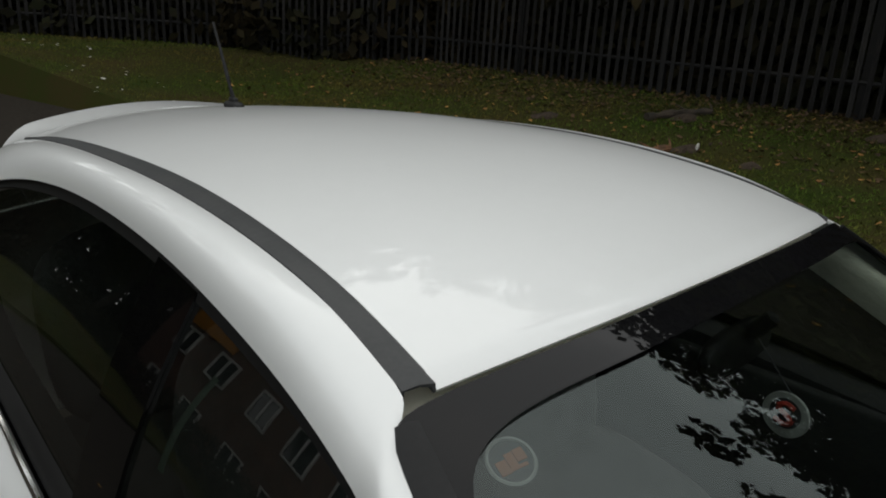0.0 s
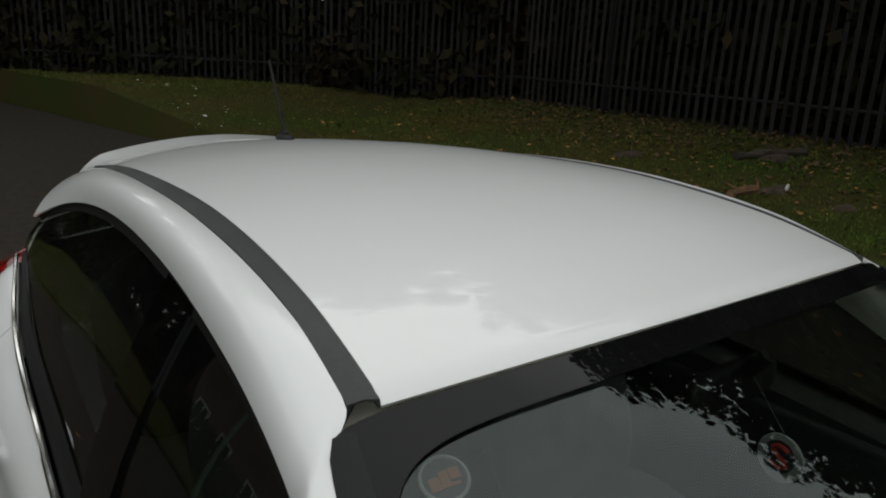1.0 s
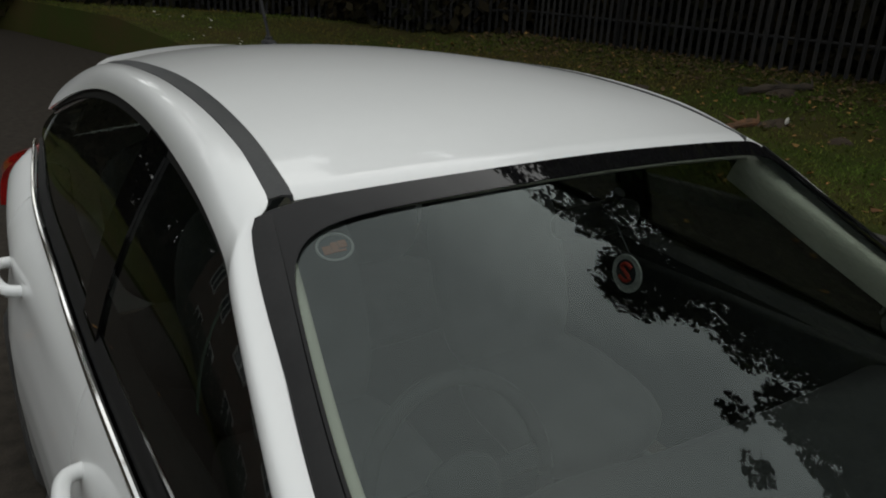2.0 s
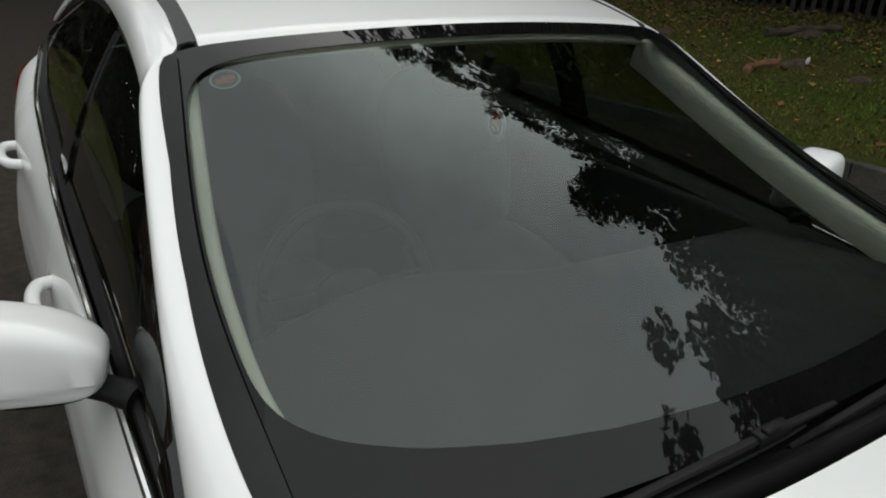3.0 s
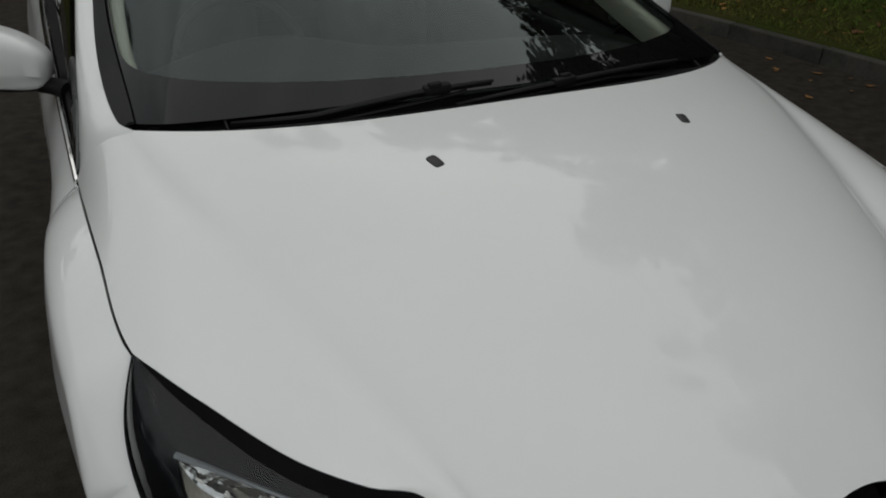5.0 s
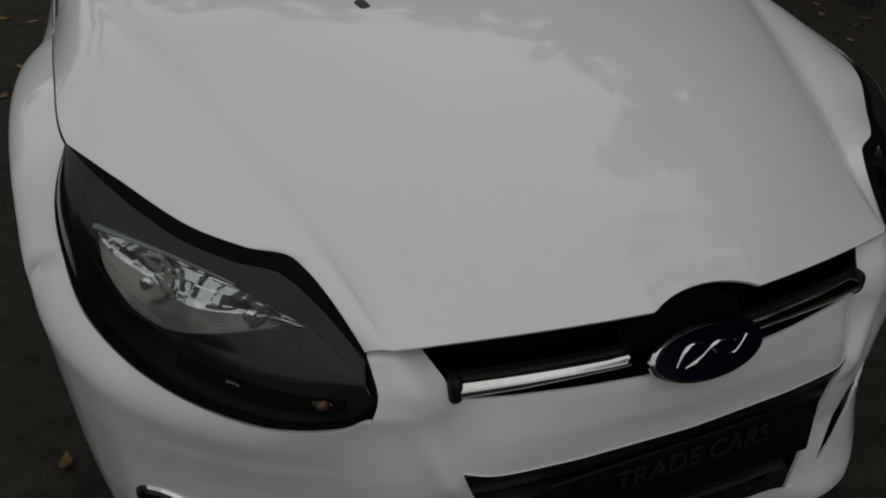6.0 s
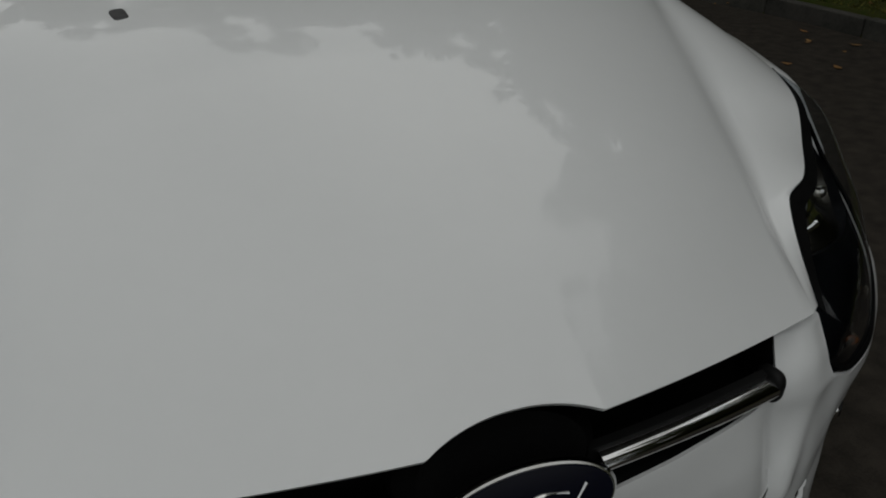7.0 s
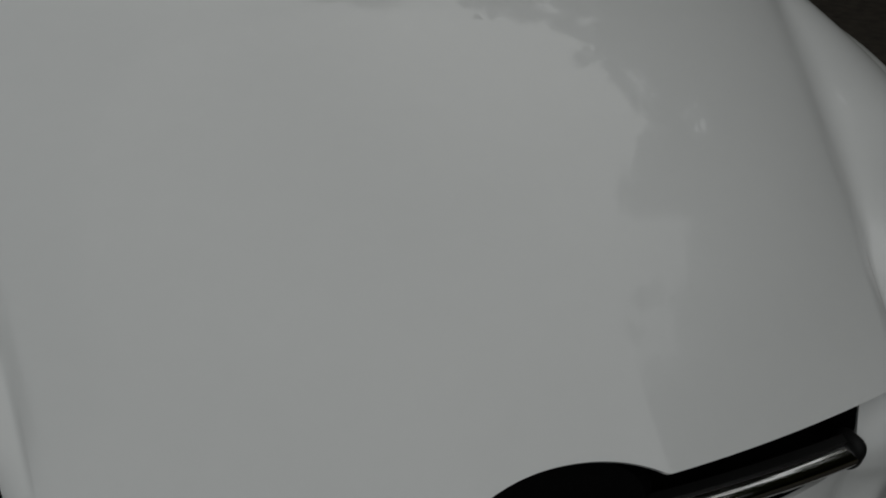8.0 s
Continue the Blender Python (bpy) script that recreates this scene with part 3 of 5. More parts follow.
def wiper(arm_line, blade_line, joint):
    """An arm that rises from the scuttle, its blade and the clip between them."""
    f = np.linspace(0, 1, 16)
    arm = part("wiper", tube([tuple(p) for p in curve(arm_line, f)], np.linspace(0.0095, 0.0055, 16), 8, None, 0.6), WIPER, car, "black wiper arm")
    f = np.linspace(0, 1, 24)
    spine = curve(blade_line, f)
    bm = tube([tuple(p) for p in spine], 0.0075 - 0.003 * np.abs(2 * f - 1) ** 3, 8, None, 0.7)
    tube([tuple(p) for p in spine + (0, 0.006, -0.008)], 0.0035, 6, bm)
    part("wiper_blade", bm, WIPER, arm, "black rubber wiper blade")
    c, d = Vector(curve(blade_line, joint)), Vector(curve(blade_line, joint + 0.03) - curve(blade_line, joint - 0.03))
    turn = d.to_track_quat("X", "Z").to_matrix().to_4x4()
    bm = bmesh.new()
    box(bm, *c, 0.058, 0.019, 0.020, 0.004, turn)
    box(bm, *(c + turn.to_3x3() @ Vector((-0.006, -0.004, 0.010))), 0.028, 0.012, 0.012, 0.003, turn)
    part("wiper_clip", bm, WIPER, arm)


wiper([(-0.62, 1.070, 0.990), (-0.484, 1.022, 0.997), (-0.348, 1.004, 1.012), (-0.172, 0.990, 1.031), (-0.110, 0.987, 1.040)],
      [(-0.575, 1.052, 1.014), (-0.436, 1.014, 1.020), (-0.350, 1.003, 1.032), (-0.209, 0.991, 1.048), (-0.050, 0.984, 1.055)], 0.76)
wiper([(0.62, 1.060, 0.990), (0.42, 1.016, 1.012), (0.275, 0.996, 1.024), (0.110, 0.987, 1.017), (-0.060, 0.985, 1.008)],
      [(0.500, 1.026, 1.034), (0.300, 0.997, 1.038), (0.110, 0.984, 1.032), (-0.134, 0.984, 1.014)], 0.58)
for sx in (-1, 1):
    bm = bmesh.new()
    box(bm, 0.585 * sx, 1.040, 1.004, 0.005, 0.046, 0.020, 0.002, Matrix.Rotation(radians(22), 4, "X"))
    part("cowl_rib", bm, WIPER, car)

# door mirrors
for sx in (-1, 1):
    bm = bmesh.new()
    turn = Matrix.Rotation(radians(12), 4, "Z") @ Matrix.Rotation(radians(-4), 4, "Y")
    pillow(bm, 0.955, 1.675, 1.018, 0.222, 0.125, 0.150, 4.2, turn, 22)
    for vert in bm.verts:
        lean = min(1.0, max(0.0, (1.03 - vert.co.x) / 0.19)) ** 2.4
        vert.co.z = 0.948 + (vert.co.z - 0.948) * (1 - 0.40 * lean)
        if vert.co.z < 0.980:
            vert.co.y += 0.010 * min(1.0, (0.980 - vert.co.z) / 0.006)
    mirror = part("door_mirror", mirrored(bm, sx), PAINT, car, "white mirror cap on a black foot")
    bm = tube([(0.820, 1.59, 0.945), (0.850, 1.63, 0.948), (0.90, 1.68, 0.952)], [0.030, 0.024, 0.026], 12, None, 0.8)
    pillow(bm, 0.945, 1.69, 0.952, 0.185, 0.12, 0.028, 2.5, turn, 10)
    part("mirror_foot", mirrored(bm, sx), WIPER, mirror, "black mirror foot")
    bm = bmesh.new()
    disc(bm, pose(0.945, 1.749, 1.008, -90, 0, 12), 0.084, 0.044, 0.004, 32)
    part("mirror_glass", mirrored(bm, sx), CHROME, mirror, "mirror glass")

# headlamps
LAMP_LOW = [(0.484, 0.113, 0.632), (0.530, 0.116, 0.605), (0.640, 0.172, 0.598), (0.760, 0.285, 0.622), (0.835, 0.410, 0.662), (0.860, 0.511, 0.711), (0.860, 0.580, 0.778), (0.830, 0.645, 0.846)]
LAMP_MIDL = [tuple(np.array(a) * 0.5 + np.array(b) * 0.5 + (0.016, -0.026, 0.012)) for a, b in zip(curve(LAMP_LOW, np.linspace(0, 1, 7))[:-1], curve(LAMP_TOP, np.linspace(0, 1, 7))[:-1])] + [(0.830, 0.645, 0.846)]


def lamp(a, b, depth=0.0):
    """a from the inner tip to the outer, b from the lower edge to the upper; depth: metres inwards."""
    p = sheet([LAMP_LOW, LAMP_MIDL, LAMP_TOP], a, b)
    d = depth * np.clip(np.sin(np.clip(np.asarray(b, float), 0, 1) * np.pi) * 3, 0, 1) * np.clip((1 - np.asarray(a, float)) * 8, 0, 1) * np.clip(np.asarray(a, float) * 12 + 0.1, 0, 1)
    d = np.broadcast_to(d, p.shape[:-1])
    return p + d[..., None] * np.array((-0.50, 0.72, -0.48))


REFL_TOP = [(0.533, 0.256, 0.669), (0.595, 0.300, 0.712), (0.690, 0.390, 0.744), (0.805, 0.516, 0.757)]
REFL_LOW = [(0.533, 0.256, 0.667), (0.595, 0.285, 0.664), (0.660, 0.300, 0.661), (0.730, 0.330, 0.666), (0.782, 0.385, 0.682), (0.806, 0.450, 0.715), (0.808, 0.508, 0.750)]


for sx in (-1, 1):
    f = np.linspace(0, 1, 50)
    back = np.array((-0.50, 0.72, -0.48))
    rim_out = np.concatenate([lamp(f, 0.0 * f), lamp(f[::-1], 0.0 * f + 1.0)]) + back * 0.010
    rim_in = np.concatenate([curve(REFL_LOW, f), curve(REFL_TOP, f[::-1])])
    bm = skin(np.stack([rim_out - back * 0.006, rim_out, rim_out * 0.5 + rim_in * 0.5 + back * 0.004, rim_in - back * 0.002, rim_in + back * 0.012]), True)
    lamp_part = part("headlamp", mirrored(slab(bm, 0.003), sx), LAMP_BLACK, car, "headlamp with clear lens and dark bezel")
    glazing("lamp_lens", mirrored(slab(skin(lamp(*grid(50, 24))), 0.003), sx), LENS, lamp_part, "clear lamp lens", lambda p: Vector((math.copysign(0.5, p.x), -0.72, 0.48)))
    # black edge seal
    f = np.linspace(0, 1, 60)
    bm = skin(np.stack([lamp(f, np.full(60, b), 0) + np.array((0.0, -0.002, 0.0)) for b in (0.90, 1.0)]))
    skin(np.stack([lamp(f, np.full(60, b), 0) + np.array((0.001, -0.003, 0.001)) for b in (0.0, 0.06)]), bm=bm)
    part("lamp_seal", mirrored(slab(bm, 0.004), sx), RECESS, lamp_part, "black lamp edge")
    # reflector: two bowls, cut into facets above and smooth below
    A, B = grid(121, 41)
    bowl = 0.036 * np.exp(-(((A - 0.68) / 0.20) ** 2) * 2 - ((B - 0.45) / 0.40) ** 2) + 0.024 * np.exp(-(((A - 0.27) / 0.13) ** 2) * 2 - ((B - 0.45) / 0.40) ** 2)
    cut_a, cut_b = A * 11 + 0.9 * B, B * 5.5
    ca, cb = np.floor(cut_a), np.floor(cut_b)
    fa, fb = cut_a - ca - 0.5, cut_b - cb - 0.5
    toss = np.sin(ca * 12.99 + cb * 78.23) * 43758.5
    toss = toss - np.floor(toss)
    facets = 0.013 * (toss - 0.5) * fa + 0.009 * (np.mod(toss * 7.3, 1) - 0.5) * fb + 0.004 * fa**2
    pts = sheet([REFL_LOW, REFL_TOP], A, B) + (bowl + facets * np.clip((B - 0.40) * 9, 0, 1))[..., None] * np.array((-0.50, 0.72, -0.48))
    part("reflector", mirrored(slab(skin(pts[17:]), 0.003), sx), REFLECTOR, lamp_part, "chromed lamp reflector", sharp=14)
    # same chrome, coloured dim in place of the dark bezel mirrored here
    part("reflector_floor", mirrored(slab(skin(pts[:18]), 0.003), sx), DIMMED_CHROME, lamp_part, "lower part of the reflector, its colour dimmed for the bezel it mirrors")
    rim = [tuple(p) for p in curve(REFL_TOP, np.linspace(0.34, 1, 24)) - back * 0.004]
    part("reflector_lip", mirrored(tube(rim, np.linspace(0.0015, 0.0050, 24), 6), sx), SILVER, lamp_part)
    for ac in (0.25, 0.66):
        c = Vector(sheet([REFL_LOW, REFL_TOP], ac, 0.45)) + Vector((-0.50, 0.72, -0.48)) * 0.012
        bm = bmesh.new()
        disc(bm, Matrix.Translation(c) @ Vector((0.45, -0.85, 0.25)).to_track_quat("Z", "Y").to_matrix().to_4x4(), 0.011, 0.011, 0.012, 20, 0.004)
        part("bulb_shield", mirrored(bm, sx), REFLECTOR, lamp_part, "metal bulb shield")
    rim = [tuple(p) for p in curve(REFL_LOW, np.linspace(0, 1, 24))]
    part("reflector_lip", mirrored(tube(rim, 0.0022, 6), sx), SILVER, lamp_part)
    A, B = grid(21, 6)
    pts = sheet([LAMP_LOW, LAMP_MIDL, LAMP_TOP], 0.06 + 0.34 * A, 0.13 + 0.12 * B) + (0.012 + 0.003 * np.abs(np.sin(A * 40)))[..., None] * np.array((-0.50, 0.72, -0.48))
    part("indicator", mirrored(slab(skin(pts), 0.003), sx), SMOKED, lamp_part, "ribbed indicator lamp", smooth=False)
    for ac, half in ((0.10, 0.020), (0.27, 0.014)):
        bm = bmesh.new()
        for i in range(6):
            c = Vector(sheet([LAMP_LOW, LAMP_MIDL, LAMP_TOP], ac + half * (i - 2.5) / 2.5 * 0.8, 0.20)) + Vector((-0.50, 0.72, -0.48)) * 0.008
            box(bm, *c, 0.0035, 0.006, 0.016 - 0.002 * abs(i - 2.5), 0.001, Matrix.Rotation(radians(20), 4, "Y"))
        part("indicator_ribs", mirrored(bm, sx), DIMMED_CHROME, lamp_part, "bright ribbed reflector of the indicator")
    c = Vector(sheet([LAMP_LOW, LAMP_MIDL, LAMP_TOP], 0.10, 0.20)) + Vector((-0.50, 0.72, -0.48)) * 0.006
    bm = bmesh.new()
    pillow(bm, *c, 0.020, 0.014, 0.016, 2.0, None, 8)
    part("indicator_bulb", mirrored(bm, sx), AMBER, lamp_part, "amber indicator bulb")

# front bumper


def nose(x, z):
    """The bumper's forward face: the distance from the nose at a half-width x and height z."""
    x, z = np.broadcast_arrays(np.abs(np.asarray(x, float)), np.asarray(z, float))
    plan = np.interp(x, [0, 0.1, 0.2, 0.3, 0.4, 0.487, 0.56, 0.64, 0.72, 0.79, 0.835, 0.862, 0.875], [0, 0.005, 0.018, 0.038, 0.066, 0.088, 0.116, 0.160, 0.230, 0.325, 0.430, 0.530, 0.620])
    low = np.interp(x, [0, 0.2, 0.3, 0.4, 0.487, 0.56, 0.64], [0.012, 0.020, 0.030, 0.045, 0.072, 0.110, 0.160])
    plan = plan + (low - plan) * np.clip((0.61 - z) / 0.08, 0, 1) * (x < 0.64)
    off = np.interp(z, [0.16, 0.22, 0.32, 0.42, 0.50, 0.56, 0.63, 0.70], [0.060, 0.030, 0.012, 0.008, 0.006, 0.014, 0.035, 0.058])
    belly = np.interp(z, [0.15, 0.20, 0.26, 0.32, 0.36], [-0.095, -0.080, -0.042, -0.012, 0.0]) * np.interp(x, [0.0, 0.25, 0.36, 0.44, 0.54, 0.62, 0.70], [0.0, 0.45, 1.0, 1.0, 0.72, 0.30, 0.0])
    scoop = np.interp(z, [0.20, 0.30, 0.36, 0.44, 0.52, 0.61], [0.012, 0.022, 0.026, 0.030, 0.026, 0.0]) * np.interp(x, [0.46, 0.56, 0.70, 0.80], [0.0, 1.0, 1.0, 0.0])
    return plan + off + belly + scoop


def smoothed(p, rounds=2):
    for _ in range(rounds):
        q = p.copy()
        q[:, 1:-1, 1] = (p[:, :-2, 1] + 2 * p[:, 1:-1, 1] + p[:, 2:, 1]) / 4
        p = q
    return p


def face(xs, zs, out=0.0):
    xs, zs = np.broadcast_arrays(np.asarray(xs, float), np.asarray(zs, float))
    return np.stack([xs, nose(xs, zs) - out, zs], -1)


# one shell: the middle panel and, from the ridges beside the slot, both corners back to the wheel arches
RISE = np.linspace(0, 1, 120)
top_edge = curve([(0.379, 0.092, 0.612), (0.444, 0.087, 0.612), (0.497, 0.106, 0.611), (0.538, 0.114, 0.599), (0.640, 0.168, 0.592), (0.760, 0.282, 0.616), (0.838, 0.410, 0.657), (0.862, 0.510, 0.704)], RISE)
corner = []
for k in np.linspace(0, 1, 48):
    zz = top_edge[:, 2] + (0.20 - top_edge[:, 2]) * k
    inner = np.interp(zz, [0.2, 0.25, 0.50, 0.62, 0.70], [0.27, 0.288, 0.374, 0.379, 0.379])
    w = (1 - k) ** 3
    row = face(top_edge[:, 0] + (inner - 0.379) * (1 - RISE), zz)
    ridge = np.interp(zz, [0.44, 0.50, 0.612], [0.378, 0.396, 0.444])
    row[:, 1] -= 0.024 * np.exp(-(((row[:, 0] - ridge) / 0.019) ** 2)) * np.clip((zz - 0.44) / 0.05, 0, 1)
    row[:, 1] = top_edge[:, 1] * w + row[:, 1] * (1 - w)
    row[:, 0] += (0.061 - 0.010 * k) * np.sin(RISE * np.pi / 2) ** 2.5 * (1 - (1 - min(1.0, k * 8)) ** 2.2)
    corner.append(row)
corner = smoothed(np.array(corner), 4)
# the dark corner intake is a real opening
gap = [Vector(p) for p in ((0.450, 0.452), (0.600, 0.440), (0.345, 0.270))]


def hollow(p):
    q = Vector((p[0], p[2]))
    return all((b - a).cross(q - a) < 0 for a, b in zip(gap, gap[1:] + gap[:1]))


def nearest_on_gap(q):
    found = []
    for a, b in zip(gap, gap[1:] + gap[:1]):
        f = min(1, max(0, (q - a).dot(b - a) / (b - a).length_squared))
        found.append(a + (b - a) * f)
    return min(found, key=lambda r: (r - q).length)


shell = bmesh.new()
for sx in (-1, 1):
    verts = [[shell.verts.new(p * (sx, 1, 1)) for p in r] for r in corner]
    for i in range(47):
        for j in range(119):
            if not hollow((corner[i, j] + corner[i + 1, j + 1]) / 2):
                shell.faces.new((verts[i][j], verts[i][j + 1], verts[i + 1][j + 1], verts[i + 1][j]))
    for i in range(2, 46):
        for j in range(2, 118):
            if len(verts[i][j].link_faces) in (1, 2, 3):
                q = nearest_on_gap(Vector((corner[i, j, 0], corner[i, j, 2])))
                verts[i][j].co.x, verts[i][j].co.z = q.x * sx, q.y
bmesh.ops.delete(shell, geom=[v for v in shell.verts if not v.link_faces], context="VERTS")
# cheeks between the slot's ends and the lamps
SLOT_END = [(0.379, 0.092, 0.612), (0.385, 0.098, 0.634), (0.388, 0.108, 0.650), (0.398, 0.126, 0.666), (0.408, 0.142, 0.681)]
LAMP_END = [(0.497, 0.106, 0.612), (0.486, 0.112, 0.634), (0.483, 0.118, 0.650), (0.484, 0.132, 0.668), (0.486, 0.148, 0.686)]
RIDGE = [tuple(np.array(a) * 0.45 + np.array(b) * 0.55 + (0, -0.013, 0.003)) for a, b in zip(SLOT_END, LAMP_END)]
seam = corner[0][corner[0][:, 0] <= 0.497]
UP, ACROSS = np.meshgrid(np.linspace(0, 1, 14), (seam[:, 0] - seam[0, 0]) / (seam[-1, 0] - seam[0, 0]))
cheek = sheet([SLOT_END, RIDGE, LAMP_END], UP, ACROSS)
cheek = cheek + (seam - cheek[:, 0])[:, None, :] * ((1 - UP) ** 2)[..., None]
for sx in (-1, 1):
    skin(cheek * (sx, 1, 1), bm=shell)
    skin(np.stack([cheek[:, -1] * (sx, 1, 1) + (0, d, d * 0.2) for d in (0.0, 0.05)]), bm=shell)
mid_rows = []
for i in range(13):
    xe, ye, ze = corner[i, 0]
    row = face(np.linspace(-xe, xe, 61), ze)
    row[:, 1] += (ye - row[0, 1]) * np.clip((np.abs(row[:, 0]) - xe + 0.05) / 0.05, 0, 1) ** 2
    mid_rows.append(row)
mid_rows = smoothed(np.array(mid_rows), 3)
lip_row = face(np.linspace(-0.378, 0.378, 61), 0.622)
lip_row[:, 1] = mid_rows[0][:, 1] + 0.004
skin(np.concatenate([lip_row[None], mid_rows]), bm=shell)
bmesh.ops.remove_doubles(shell, verts=shell.verts[:], dist=0.0002)
bumper = part("front_bumper", slab(shell, 0.006), PAINT, car, sharp=50)
# lip over the lower grille
part("bumper_lip", slab(skin(np.stack([mid_rows[-1] + (0, 0.001, 0), mid_rows[-1] + (0, 0.010, -0.006), mid_rows[-1] + (0, 0.043, -0.009)])), 0.004), PAINT, bumper)
for sx in (-1, 1):
    bm = skin(np.stack([curve(SLOT_END, np.linspace(0, 1, 14)) + (0.003, d, 0) for d in (0.003, 0.06)]))
    part("slot_wall", mirrored(slab(bm, 0.003), sx), RECESS, bumper, "black end wall of the grille slot")
    rows = corner
    part("corner_intake", mirrored(slab(skin(rows[14:44:2, 1:60:2] + np.array((0, 0.035, 0))), 0.004), sx), WIPER, bumper, "black corner air intake")
    spot = np.abs(rows[..., 0] - 0.778) + np.abs(rows[..., 2] - 0.362)
    fi, fj = np.unravel_index(np.argmin(spot), spot.shape)
    across, down = Vector(rows[fi, fj + 3] - rows[fi, fj - 3]).normalized(), Vector(rows[fi + 3, fj] - rows[fi - 3, fj]).normalized()
    out = across.cross(-down).normalized()
    out = out if out.y < 0 else -out
    turn = Matrix((across, out.cross(across), out)).transposed().to_4x4()
    m = Matrix.Translation(Vector(rows[fi, fj]) - out * 0.004) @ turn
    bm = bmesh.new()
    disc(bm, m, 0.072, 0.036, 0.010, 32, 0.006)
    fog = part("fog_lamp", mirrored(bm, sx), CHROME, bumper, "fog lamp in a chrome ring")
    bm = bmesh.new()
    disc(bm, m @ Matrix.Translation((0, 0, 0.010)), 0.062, 0.029, 0.004, 32, 0.003)
    part("fog_lens", mirrored(bm, sx), GLOSS_BLACK, fog, "dark fog lamp lens")

# upper slot: recess, chrome bars, badge in its dark surround
bm = skin(np.stack([np.stack([np.linspace(-0.44, 0.44, 60), 0.130 + 0.43 * np.linspace(-0.44, 0.44, 60) ** 2, z - 0.12 * np.linspace(-0.44, 0.44, 60) ** 2], -1) for z in (0.60, 0.65, 0.70, 0.735)]))
grille = part("upper_grille", slab(bm, 0.006), RECESS, car, "black upper grille slot")
part("slot_floor", slab(skin(np.stack([face(np.linspace(-0.42, 0.42, 60), 0.612) + (0, 0.003, 0), face(np.linspace(-0.42, 0.42, 60), 0.612) + (0, 0.09, 0.004)])), 0.004), RECESS, grille)
for sx in (-1, 1):
    xs = np.linspace(0.112, 0.374, 30)
    yy = 0.062 + 0.20 * xs**2
    zc = 0.634 + 0.02 * (xs - 0.11)
    rings = [(0.016, 0.011), (0.008, 0.0115), (0.001, 0.0095), (-0.005, 0.0045), (-0.007, -0.001), (-0.006, -0.007), (-0.001, -0.012), (0.012, -0.013)]
    pts = np.stack([np.stack([xs, yy + dy, zc + dz], -1) for dy, dz in rings])
    part("chrome_bar", mirrored(slab(skin(pts), 0.003), sx), CHROME, grille, "chrome bar across the grille")
    box_bar = np.stack([np.stack([np.linspace(0.10, 0.382, 30), 0.068 + 0.20 * np.linspace(0.10, 0.382, 30) ** 2 + dy, 0.632 + 0.02 * np.linspace(0, 0.28, 30) + dz], -1) for dy, dz in ((0.016, 0.020), (0.006, 0.018), (0.006, -0.010), (0.03, -0.012))])
    bm = bmesh.new()
    pillow(bm, 0.376, 0.104, 0.638, 0.022, 0.040, 0.046, 3.0, Matrix.Rotation(radians(10), 4, "Z"), 12)
    part("bar_end", mirrored(bm, sx), WIPER, grille, "rounded black end of the bar")
    part("bar_carrier", mirrored(slab(skin(box_bar), 0.003), sx), WIPER, grille)
# dark surround: an oval dish under the hood's arc
M = Matrix.Translation((0, 0.086, 0.662)) @ Vector((0, -0.87, 0.49)).to_track_quat("Z", "Y").to_matrix().to_4x4()
bm = bmesh.new()
disc(bm, M @ Matrix.Translation((0, 0.0, -0.03)), 0.116, 0.060, 0.040, 48, 0.02)
surround = part("badge_surround", bm, RECESS, grille, "black badge surround")
M = Matrix.Translation((0, 0.034, 0.648)) @ Vector((0, -0.90, 0.43)).to_track_quat("Z", "Y").to_matrix().to_4x4()
bm = bmesh.new()
disc(bm, M, 0.104, 0.046, 0.010, 56, 0.005)
badge = part("badge", bm, CHROME, grille, "oval badge with a chrome rim")
bm = bmesh.new()
disc(bm, M @ Matrix.Translation((0, 0, 0.0102)), 0.0975, 0.0405, 0.0025, 56, 0.002)
part("badge_field", bm, BADGE_BLUE, badge, "dark blue badge field")
# a flowing chrome device in place of lettering
bm = bmesh.new()
for pts in ([(-0.064, -0.010), (-0.040, 0.016), (-0.010, 0.014), (0.012, -0.006), (0.040, -0.010), (0.066, 0.012)], [(-0.050, -0.014), (-0.020, -0.004), (0.010, 0.012), (0.045, 0.008)]):
    c = curve([(x, y, 0) for x, y in pts], np.linspace(0, 1, 36))
    tube([M @ Vector((p[0], p[1], 0.0128)) for p in c], 0.0014 + 0.0022 * np.sin(np.linspace(0, 7.0, 36)) ** 2, 8, bm, 0.6)
part("badge_device", bm, CHROME, badge, "chrome flourish on the badge")

# lower grille: trapezoid opening with slats, and the dealer's plate in front of it
zs = np.linspace(0.515, 0.20, 14)
half = np.interp(zs, [0.20, 0.515], [0.29, 0.395])
lower = part("lower_grille", slab(skin(np.stack([face(np.linspace(-h, h, 40), z) + (0, 0.06, 0) for z, h in zip(zs, half)])), 0.004), RECESS, car, "black lower grille")
for z in np.linspace(0.50, 0.27, 7):
    h = float(np.interp(z, [0.24, 0.515], [0.285, 0.378]))
    xs = np.linspace(-h, h, 30)
    bm = skin(np.stack([face(xs, z) + (0, 0.055, 0.004), face(xs, z) + (0, 0.016, 0.006), face(xs, z) + (0, 0.016, -0.006), face(xs, z) + (0, 0.055, -0.004)]))
    part("grille_slat", slab(bm, 0.003), TRIM, lower)
part("bumper_chin", slab(skin(smoothed(face(np.linspace(-0.30, 0.30, 50)[None, :], np.linspace(0.24, 0.17, 5)[:, None]))), 0.006), PAINT, bumper)
bm = bmesh.new()
